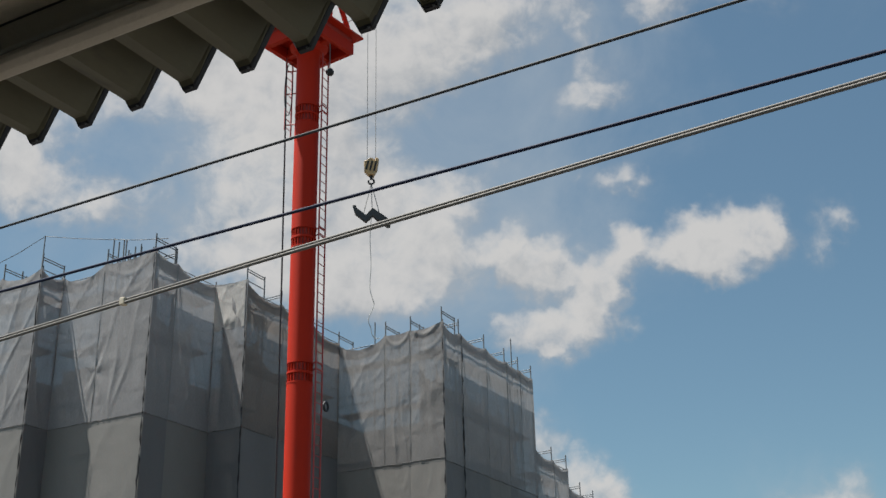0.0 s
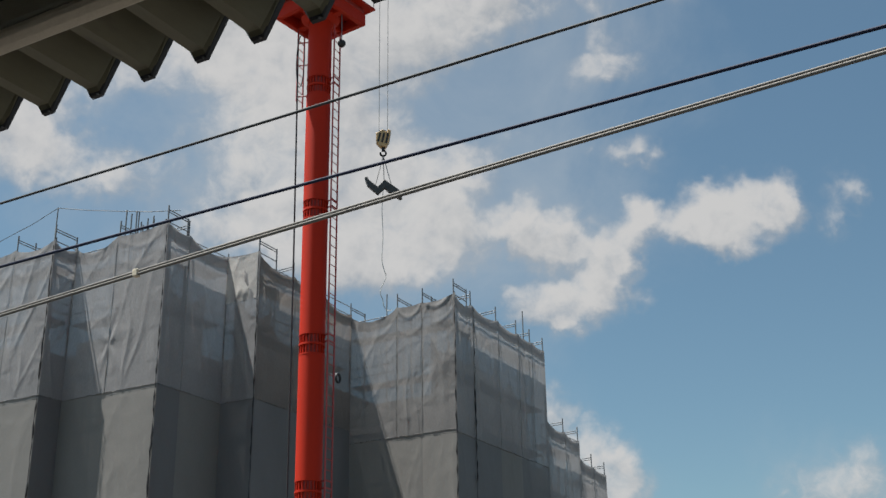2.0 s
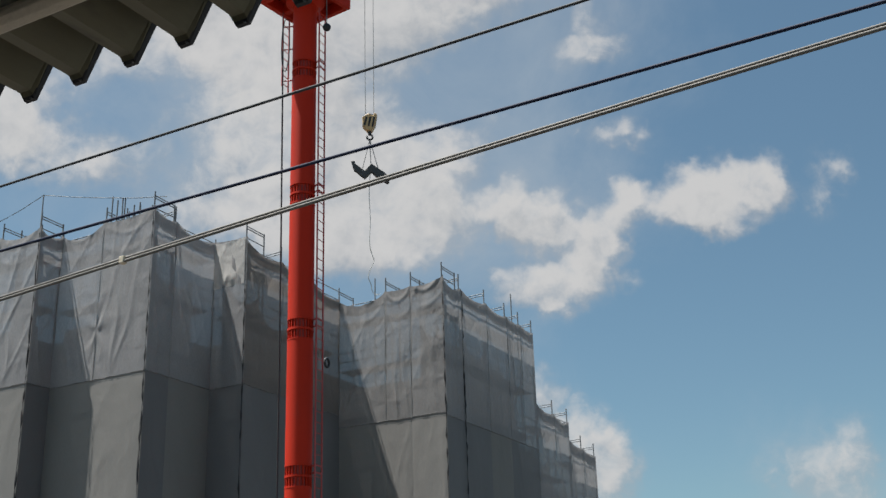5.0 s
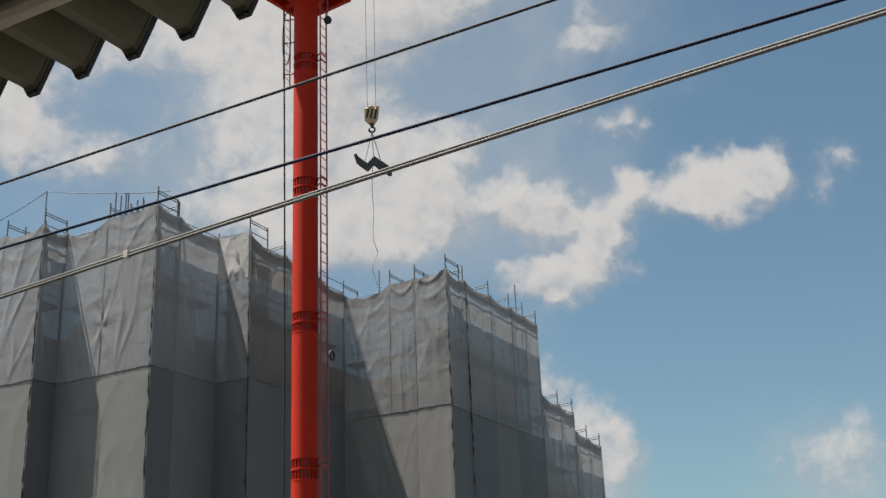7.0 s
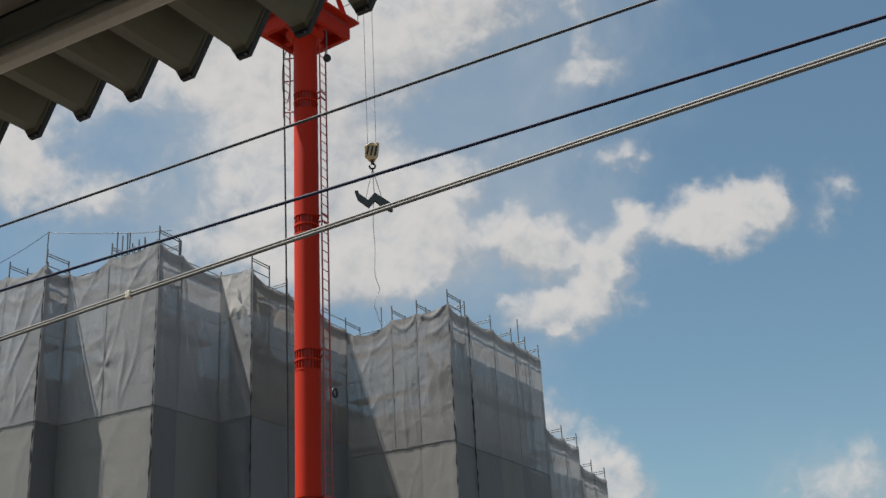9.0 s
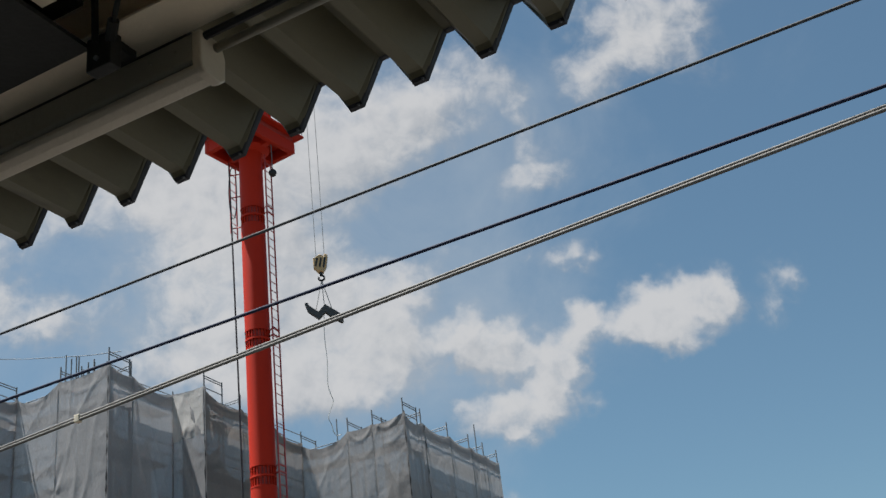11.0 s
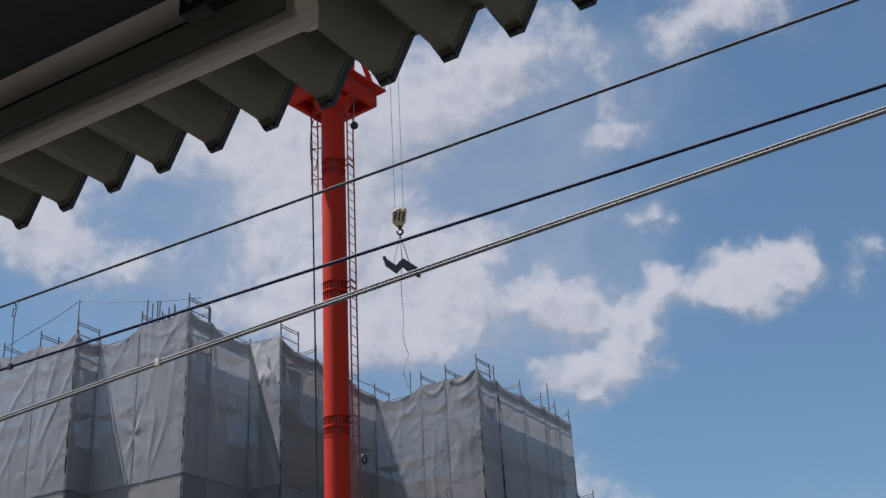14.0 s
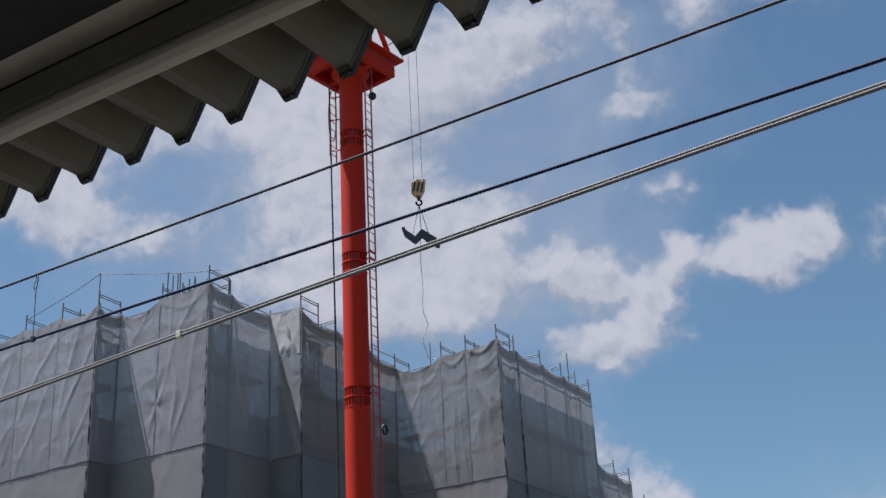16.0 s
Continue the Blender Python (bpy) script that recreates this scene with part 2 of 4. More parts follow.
MESH_SHEET = material("scaffold_mesh_sheet", (0.315, 0.308, 0.310), 0.75, grain=(26, 0.17), blotch=(0.9, 0.12), bump=(13, 0.42), thin=(0.085, 0.30), stretch=(1, 1, 0.45), gloss=0.25)
BROWN_MESH = material("brownish_mesh_sheet", (0.248, 0.220, 0.202), 0.75, grain=(26, 0.17), blotch=(0.9, 0.12), bump=(13, 0.42), thin=(0.085, 0.30), stretch=(1, 1, 0.45), gloss=0.25)
# darker version of the mesh sheet, for the run at y = 33.89
DIM_MESH = material("darker_mesh_sheet", (0.258, 0.248, 0.242), 0.75, grain=(26, 0.17), blotch=(0.9, 0.14), bump=(13, 0.42), thin=(0.11, 0.24), stretch=(1, 1, 0.45), gloss=0.25)
# paler copy of the mesh sheet with sunlight put into its colour
SUNLIT_MESH = material("sunlit_mesh_sheet", (0.52, 0.50, 0.475), 0.75, grain=(26, 0.17), blotch=(0.9, 0.14), bump=(13, 0.42), thin=(0.08, 0.2), stretch=(1, 1, 0.45), gloss=0.25)
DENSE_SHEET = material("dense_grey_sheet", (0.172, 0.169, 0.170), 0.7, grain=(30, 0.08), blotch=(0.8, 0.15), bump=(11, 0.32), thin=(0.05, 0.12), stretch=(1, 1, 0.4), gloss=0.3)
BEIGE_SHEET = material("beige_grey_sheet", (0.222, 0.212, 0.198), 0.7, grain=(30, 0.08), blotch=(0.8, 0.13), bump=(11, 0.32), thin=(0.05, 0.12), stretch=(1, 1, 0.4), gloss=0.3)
STEEL = material("galvanised_pipe", (0.15, 0.158, 0.168), 0.75, 0.1, grain=(30, 0.2), dirt=((0.08, 0.06, 0.05), 6, 0.60))
DECK = material("scaffold_deck", (0.26, 0.255, 0.245), 0.75, 0.1, grain=(30, 0.2))
CORD = material("black_cord", (0.018, 0.018, 0.02), 0.8)
CONCRETE = material("concrete", (0.20, 0.20, 0.195), 0.9, grain=(12, 0.12), blotch=(0.7, 0.18), bump=(20, 0.2))
RED = material("red_crane_paint", (0.43, 0.021, 0.005), 0.6, gloss=0.18, grain=(25, 0.06), blotch=(1.2, 0.14), bump=(40, 0.05), dirt=((0.33, 0.03, 0.015), 1.8, 0.60), stretch=(1, 1, 0.35))
# darker copy of the crane red: shade of recessed parts put into the colour
DARK_RED = material("red_paint_in_shade", (0.30, 0.025, 0.016), 0.5, grain=(25, 0.1))
LADDER_RED = material("ladder_red_paint", (0.36, 0.045, 0.04), 0.5, grain=(25, 0.1))
BLACK = material("black_rubber", (0.014, 0.014, 0.015), 0.6)
ROPE = material("steel_wire_rope", (0.24, 0.23, 0.22), 0.6, 0.2, grain=(200, 0.2))
YELLOW = material("yellow_block_paint", (0.52, 0.34, 0.16), 0.5, dirt=((0.10, 0.07, 0.03), 5, 0.56))
LOAD = material("dark_steel_plate", (0.060, 0.058, 0.056), 0.6, 0.2, grain=(20, 0.25))
TAGLINE = material("pale_rope", (0.42, 0.42, 0.40), 0.8)
WIRE_DARK = material("weathered_copper_wire", (0.008, 0.013, 0.036), 0.7, 0.0, grain=(120, 0.3), gloss=0.2)
WIRE_STEEL = material("weathered_steel_strand", (0.040, 0.042, 0.046), 0.7, 0.0, grain=(120, 0.3), gloss=0.2)
WIRE_GREY = material("aluminium_strand", (0.125, 0.116, 0.106), 0.7, 0.1, grain=(150, 0.2), gloss=0.3)
ROOF = material("olive_painted_roof_steel", (0.150, 0.135, 0.078), 0.55, grain=(60, 0.08), blotch=(2.5, 0.16), bump=(30, 0.06), dirt=((0.060, 0.054, 0.040), 5, 0.63), stretch=(1, 0.35, 1))
# much darker than the roof steel: the shadow at the edge is in this colour
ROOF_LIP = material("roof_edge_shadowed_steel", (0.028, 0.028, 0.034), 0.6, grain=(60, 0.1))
CREAM = material("cream_painted_steel", (0.80, 0.67, 0.48), 0.55, grain=(50, 0.06), blotch=(3, 0.14), dirt=((0.22, 0.17, 0.11), 7, 0.66))
LAMP_WHITE = material("aged_white_enamel", (0.55, 0.475, 0.36), 0.5, grain=(50, 0.04), blotch=(4, 0.12), dirt=((0.27, 0.23, 0.17), 9, 0.66))
LAMP_GREY = material("lamp_housing_grey", (0.26, 0.235, 0.175), 0.5, grain=(50, 0.06), blotch=(4, 0.1))
GIRDER = material("dark_girder_paint", (0.012, 0.011, 0.008), 0.7, grain=(40, 0.1))
GROUND = material("dry_gravel_ground", (0.065, 0.06, 0.055), 0.95, grain=(15, 0.25), blotch=(0.2, 0.2), bump=(25, 0.5))
PAVING = material("platform_asphalt", (0.085, 0.083, 0.08), 0.9, grain=(60, 0.2), blotch=(0.8, 0.15), bump=(80, 0.3))
WALL = material("plain_plaster", (0.42, 0.40, 0.36), 0.9)


# ---- mesh helpers ----
class Shape:
    """Vertices and faces gathered for one mesh."""

    def __init__(self):
        self.v, self.f = [], []

    def box(self, lo, hi, m=None):
        n = len(self.v)
        for z in (lo[2], hi[2]):
            for x, y in ((lo[0], lo[1]), (hi[0], lo[1]), (hi[0], hi[1]), (lo[0], hi[1])):
                p = Vector((x, y, z))
                self.v.append(tuple(m @ p if m else p))
        self.f += [tuple(n + i for i in q) for q in ((3, 2, 1, 0), (4, 5, 6, 7), (0, 1, 5, 4), (1, 2, 6, 5), (2, 3, 7, 6), (3, 0, 4, 7))]
        return self

    def tube(self, points, r, sides=8, ends=True):
        points = [Vector(p) for p in points]
        radii = r if isinstance(r, (list, tuple)) else [r] * len(points)
        n0 = len(self.v)
        up = Vector((0.13, 0.21, 1)) if abs((points[-1] - points[0]).normalized().z) < 0.9 else Vector((1, 0.2, 0.1))
        for i, p in enumerate(points):
            d = (points[min(i + 1, len(points) - 1)] - points[max(i - 1, 0)]).normalized()
            a = d.cross(up).normalized()
            b = d.cross(a)
            for k in range(sides):
                w = 2 * math.pi * k / sides
                self.v.append(tuple(p + (a * math.cos(w) + b * math.sin(w)) * radii[i]))
        for i in range(len(points) - 1):
            for k in range(sides):
                k2 = (k + 1) % sides
                self.f.append((n0 + i * sides + k, n0 + i * sides + k2, n0 + (i + 1) * sides + k2, n0 + (i + 1) * sides + k))
        if ends:
            self.f.append(tuple(n0 + k for k in range(sides)))
            self.f.append(tuple(n0 + (len(points) - 1) * sides + k for k in reversed(range(sides))))
        return self

    def prism(self, outline, axis, lo, hi):
        """An outline in the two other axes, drawn out along axis from lo to hi."""
        n, k = len(self.v), len(outline)
        for s in (lo, hi):
            for a, b in outline:
                self.v.append({"x": (s, a, b), "y": (a, s, b), "z": (a, b, s)}[axis])
        self.f += [(n + i, n + (i + 1) % k, n + k + (i + 1) % k, n + k + i) for i in range(k)]
        self.f += [tuple(n + i for i in reversed(range(k))), tuple(n + k + i for i in range(k))]
        return self

    def moved(self, m):
        self.v = [tuple(m @ Vector(p)) for p in self.v]
        return self

    def mesh(self, name, mat, round_faces=False):
        me = bpy.data.meshes.new(name)
        me.from_pydata(self.v, [], self.f)
        bm = bmesh.new()
        bm.from_mesh(me)
        if len(bm.faces) < 60000:
            bmesh.ops.recalc_face_normals(bm, faces=bm.faces)
        bm.to_mesh(me)
        bm.free()
        if round_faces:
            me.polygons.foreach_set("use_smooth", [True] * len(me.polygons))
        me.materials.append(mat)
        me.update()
        return me


def bevelled(shape, name, mat, width=0.01, segments=2):
    me = shape.mesh(name, mat)
    bm = bmesh.new()
    bm.from_mesh(me)
    bmesh.ops.bevel(bm, geom=list(bm.edges), offset=width, segments=segments, affect="EDGES", profile=0.5)
    bm.to_mesh(me)
    bm.free()
    return me


def hang(ob, parent):
    ob.parent = parent
    if parent.data is None:
        ob.matrix_parent_inverse = parent.matrix_basis.inverted()
    return ob


def part(name, shape, mat, parent, label="", round_faces=False, bevel=0.0):
    me = bevelled(shape, name, mat, bevel) if bevel else shape.mesh(name, mat, round_faces)
    ob = hang(new(name, me), parent)
    return tagged(ob, label) if label else ob


def piece(name, me, m, parent):
    ob = hang(new(name, me), parent)
    ob.matrix_basis = m
    return ob


def thing(name, at, label, category, group="", kind=""):
    ob = new(name)
    ob.location = at
    ob.empty_display_size = 0.2
    return tagged(ob, label, category, group, kind)


# ---- ground and platform ----
G = -1.1
ground = new("ground", Shape().box((-900, -900, G - 0.5), (900, 900, G)).mesh("ground", GROUND))
tagged(ground, "dry grey gravel ground reaching to the horizon", "ground", kind="structure")
platform = new("platform", bevelled(Shape().box((-30, -5, G + 0.002), (25, 1.75, 0)), "platform", PAVING, 0.03))
tagged(platform, "raised dark asphalt station platform under the canopy", "platform", kind="structure")
wall_back = new("wall_back", Shape().box((-30, -5.2, G + 0.002), (25, -5.002, 4.6)).mesh("wall_back", WALL))
tagged(wall_back, "plain plaster wall behind the station platform", "wall", kind="structure")

# ---- platform canopy ----
EAVE, RIB, PITCH = 2.31, 3.52, 0.2
canopy = thing("platform_canopy", (-2, 1, 0), "olive-painted folded steel platform canopy with a jagged eave edge", "canopy")


DRIP = [(0.0, 0.019), (0.008, 0.0175), (0.026, 0.001), (0.04, 0.0)]


def fold_outline(x):
    return [(x - 0.021, 0.0), (x + 0.021, 0.0), (x + 0.088, 0.1), (x + 0.112, 0.1)]


FIRST = -2.2365


def rib_at(k):
    """Place along the eave and drop of rib k; past the lap the ribs sit closer and sink a little."""
    past = max(0.0, k - 2.5)
    return FIRST + k * PITCH - past * 0.0066, -0.0018 * past


def roof_sheet(k0):
    """A folded sheet: ribs run across the eave, the last few centimetres of each rib bent down as a drip."""
    s = Shape()
    # ribs: distance from the eave, and how far the rib's bottom hangs there
    rows = DRIP + [(2.0, 0.0), (7.2, 0.0)]
    for k in (k0,):
        x, sink = rib_at(k)
        pts = fold_outline(x) + [(rib_at(k + 1)[0] - 0.021, 0.0)]
        for side in (0, 1):
            n = len(s.v)
            for back, drop in rows:
                for i, (px, pz) in enumerate(pts):
                    low = 1.0 if pz == 0 else 0.12
                    s.v.append((px, EAVE - back, RIB + sink + pz - drop * low + side * 0.0022))
            w = len(pts)
            for r in range(len(rows) - 1):
                for i in range(w - 1):
                    s.f.append((n + r * w + i, n + r * w + i + 1, n + (r + 1) * w + i + 1, n + (r + 1) * w + i))
            if side:
                for i in range(w - 1):
                    a, b = n + i, n - len(rows) * w + i
                    s.f.append((a, a + 1, b + 1, b))
    return s


for k in range(-36, 24):
    part("roof_rib", roof_sheet(k), ROOF, canopy)
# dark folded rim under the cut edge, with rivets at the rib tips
# the rim's near-black colour holds the shadow under the edge
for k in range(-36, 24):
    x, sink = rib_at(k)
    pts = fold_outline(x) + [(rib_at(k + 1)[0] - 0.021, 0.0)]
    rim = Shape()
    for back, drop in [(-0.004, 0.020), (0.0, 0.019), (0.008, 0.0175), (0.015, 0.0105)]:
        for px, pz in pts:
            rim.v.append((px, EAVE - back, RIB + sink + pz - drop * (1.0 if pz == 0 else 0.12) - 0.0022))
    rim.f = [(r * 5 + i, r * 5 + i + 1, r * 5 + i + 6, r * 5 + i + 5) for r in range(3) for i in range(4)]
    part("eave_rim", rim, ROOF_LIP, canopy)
rivet = Shape()
for i in range(4):
    w0, w1 = i * math.pi / 8, (i + 1) * math.pi / 8
    rivet.tube([(0, 0, -0.004 * math.sin(w0)), (0, 0, -0.004 * math.sin(w1))], [0.0045 * math.cos(w0), max(0.0045 * math.cos(w1), 0.0002)], 8)
rivet_mesh = rivet.mesh("rivet", STEEL, True)
for k in range(-6, 9):
    piece("rivet", rivet_mesh, pose(rib_at(k)[0] + 0.012, EAVE - 0.012, RIB - 0.019 + rib_at(k)[1]), canopy)

# cream purlin under the ribs (a lipped channel), second purlin, dark girder, posts
def channel(y0, y1, z0, z1, x0, x1):
    w = 0.006
    return Shape().prism([(y0, z0), (y1, z0), (y1, z1), (y0, z1), (y0, z1 - 0.02), (y0 + w, z1 - 0.02), (y0 + w, z1 - w), (y1 - w, z1 - w), (y1 - w, z0 + w), (y0, z0 + w)], "x", x0, x1)


part("purlin", channel(1.600, 1.718, 3.411, 3.519, -9.3, 2.45), CREAM, canopy, "cream-painted steel purlin")
part("purlin", channel(1.36, 1.47, 3.411, 3.519, -1.51, 2.45), CREAM, canopy, "cream-painted steel purlin")
part("girder", Shape().prism([(1.0, 3.395), (1.620, 3.395), (1.620, 3.407), (1.325, 3.407), (1.325, 3.505), (1.596, 3.505), (1.596, 3.517), (1.0, 3.517), (1.0, 3.505), (1.31, 3.505), (1.31, 3.407), (1.0, 3.407)], "x", -9, -1.52), GIRDER, canopy, "dark brown steel girder")
part("girder", Shape().box((-9, 0.3, 3.36), (-1.75, 0.996, 3.40)), GIRDER, canopy, "dark brown steel girder")
for x in (-7.5, 2.1):
    part("post", Shape().box((x - 0.09, -3.09, 0.0), (x + 0.09, -2.91, 3.36)), CREAM, canopy, bevel=0.01)
    part("rafter", Shape().box((x - 0.06, -4.9, 3.28), (x + 0.06, 1.9, 3.398)), GIRDER, canopy)
for y in (-1.5, -3.6):
    part("purlin", channel(y, y + 0.11, 3.40, 3.519, -9.3, 2.45), CREAM, canopy, "cream-painted steel purlin")
# clamp bracket with a hanger rod and a diagonal brace
part("bracket", Shape().box((-1.515, 1.605, 3.322), (-1.445, 1.640, 3.4095)).box((-1.505, 1.641, 3.385), (-1.455, 1.700, 3.4095)), GIRDER, canopy, "black clamp bracket on the purlin", bevel=0.003)
part("bolt", Shape().tube([(-1.482, 1.598, 3.345), (-1.482, 1.604, 3.345)], 0.006), STEEL, canopy)
part("brace_rod", Shape().tube([(-1.48, 1.595, 3.38), (-1.48, 1.590, 3.515)], 0.008), GIRDER, canopy)
part("brace_rod", Shape().tube([(-1.455, 1.615, 3.385), (-1.40, 1.57, 3.41), (-1.20, 1.42, 3.50)], 0.006), GIRDER, canopy)
part("turnbuckle", Shape().tube([(-1.452, 1.612, 3.387), (-1.415, 1.582, 3.404)], 0.013), GIRDER, canopy)

# ---- fluorescent lamp under the canopy ----
lamp = thing("fluorescent_lamp", (-2.6, 1.8, 3.36), "aged white enamelled fluorescent lamp fitting hung along the purlin", "lamp")
part("housing", Shape().prism([(1.716, 3.402), (1.716, 3.332), (1.722, 3.326), (1.738, 3.326), (1.738, 3.402)], "x", -3.75, -1.312), LAMP_GREY, lamp, "grey steel lamp housing", bevel=0.002)
part("cover", Shape().prism([(1.724, 3.3245), (1.722, 3.312), (1.730, 3.303), (1.752, 3.298), (1.780, 3.301), (1.792, 3.310), (1.794, 3.356), (1.760, 3.36), (1.757, 3.3245)], "x", -3.75, -1.312), LAMP_WHITE, lamp, "dusty white lamp cover", bevel=0.002)
# added dark strip between purlin and housing, in place of the gap's shade
part("hanger", Shape().box((-3.6, 1.7195, 3.404), (-1.33, 1.738, 3.430)), GIRDER, lamp, "dark strip standing in for the shaded gap above the lamp")
for x in (-1.311, -3.778):
    part("end_cap", Shape().prism([(1.712, 3.322), (1.716, 3.305), (1.726, 3.296), (1.780, 3.293), (1.798, 3.306), (1.800, 3.365), (1.785, 3.402), (1.712, 3.402)], "x", x, x + 0.026), LAMP_WHITE, lamp, bevel=0.005)
for x in (-1.36, -1.43, -2.30):
    part("screw", Shape().tube([(x, 1.717, 3.372), (x, 1.713, 3.371)], 0.004), LAMP_GREY, lamp)
conduit = thing("cable_conduit", (-0.5, 1.80, 3.45), "pale grey cable conduit fixed along the canopy purlin", "conduit")
part("pipe", Shape().tube([(-1.285, 1.765, 3.378), (2.4, 1.765, 3.378)], 0.011, 10), LAMP_GREY, conduit, round_faces=True)
part("cable", Shape().tube([(-1.285, 1.728, 3.39), (-0.9, 1.726, 3.393), (2.4, 1.726, 3.393)], 0.010, 8), BLACK, conduit, "black cable")

# ---- overhead railway wires ----
def wire(rows, r, mat, parent, strands=0):
    """One wire along the parabola through three places. strands: lobes of its twisted section."""
    (x0, y0, z0), (x1, y1, z1), (x2, y2, z2) = rows
    n = 4500 if strands else 60
    pts = []
    for i in range(n + 1):
        x = x0 + (x2 - x0) * i / n
        a = (x - x1) * (x - x2) / ((x0 - x1) * (x0 - x2))
        b = (x - x0) * (x - x2) / ((x1 - x0) * (x1 - x2))
        c = (x - x0) * (x - x1) / ((x2 - x0) * (x2 - x1))
        pts.append(Vector((x, a * y0 + b * y1 + c * y2, a * z0 + b * z1 + c * z2)))
    body = Shape().tube(pts, r, 9)
    if strands:
        # the lay of the strands: a lobed section that turns along the wire
        for i, p in enumerate(pts):
            for k in range(9):
                q = Vector(body.v[i * 9 + k]) - p
                body.v[i * 9 + k] = tuple(p + q * (1 + 0.012 * math.cos(strands * 2 * math.pi * k / 9 + i * 2 * math.pi / 9)))
    return part("strand", body, mat, parent, round_faces=True)


def overhead(name, at, label):
    return thing(name, at, label, "wire", "overhead railway wires")


messenger = overhead("messenger_wire", (-5, 8.6, 7.4), "dark twisted steel messenger wire over the railway track")
wire([(-32, 8.6, 7.392), (-6, 8.6, 7.467), (22, 8.6, 7.482)], 0.0150, WIRE_STEEL, messenger, 3)
contact = overhead("contact_wire", (-5, 8.6, 6.65), "black round contact wire over the railway track")
wire([(-32, 8.6, 6.664), (-6, 8.6, 6.654), (22, 8.6, 6.654)], 0.0165, WIRE_DARK, contact)
feeder = overhead("feeder_cable", (-5, 8.61, 6.3), "twin grey stranded aluminium feeder cable clipped together above the track")
wire([(-32, 8.62, 4.772), (-5.5, 8.62, 6.311), (22, 8.62, 6.861)], 0.0165, WIRE_GREY, feeder, 3)
wire([(-32, 8.60, 4.733), (-5.5, 8.60, 6.272), (22, 8.60, 6.823)], 0.0165, WIRE_GREY, feeder, 3)
part("clip", Shape().box((-8.487, 8.578, 6.129), (-8.423, 8.642, 6.208)), LAMP_WHITE, feeder, "pale metal clip", bevel=0.008)
dropper = thing("dropper", (-10.77, 8.6, 6.65), "thin steel dropper with a curled tie between two wires", "dropper")
part("rod", Shape().tube([(-10.735, 8.6, 6.65), (-10.745, 8.6, 6.95), (-10.76, 8.6, 7.24), (-10.74, 8.6, 7.34), (-10.77, 8.6, 7.44)], 0.006, 6), STEEL, dropper)
part("curl", Shape().tube([(-10.76 + 0.05 * math.sin(w * 0.9) * (1 - w / 12), 8.59, 7.44 - w * 0.025 + 0.03 * math.cos(w * 1.7)) for w in range(0, 11)], 0.006, 6), STEEL, dropper)
part("clamp", Shape().box((-10.765, 8.58, 6.625), (-10.705, 8.62, 6.69)), BLACK, dropper, bevel=0.006)

# ---- apartment building inside the scaffold ----
building = thing("apartment_building", (-28, 34, G), "grey concrete apartment building hidden behind scaffold sheets", "building")
BODY = [(-44, 26.07), (-29.34, 26.07), (-29.34, 27.0), (-25.51, 27.0), (-25.51, 29.88), (-24.21, 29.88), (-24.21, 52), (-44, 52)]
part("wall", Shape().prism(BODY, "z", G, 13.3), CONCRETE, building)
part("wall", Shape().prism([(-24.205, 35.09), (-20.02, 35.09), (-20.02, 40.7), (-24.205, 40.7)], "z", G, 12.6), CONCRETE, building)
part("wall", Shape().prism([(-24.205, 40.705), (-20.02, 40.705), (-20.02, 46.0), (-24.205, 46.0)], "z", G, 9.6), CONCRETE, building)


def parapet(points, z, h=0.45):
    s = Shape()
    for (ax, ay), (bx, by) in zip(points, points[1:]):
        lo, hi = (min(ax, bx) - 0.07, min(ay, by) - 0.07, z), (max(ax, bx) + 0.07, max(ay, by) + 0.07, z + h)
        s.box(lo, hi)
    return s


part("parapet", parapet([(-44, 26.2), (-29.5, 26.2)], 13.302), CONCRETE, building)
part("parapet", parapet([(-29.0, 27.12), (-25.66, 27.12)], 13.302), CONCRETE, building)

# ---- scaffold wrapped in sheets ----
LIFT = 1.7
SEAM = 11.40


def crease(p, sharp=2.2):
    """A ridge where the noise crosses zero, falling off on both sides."""
    return max(0.0, 1 - abs(noise.noise(p)) * 3.0) ** sharp


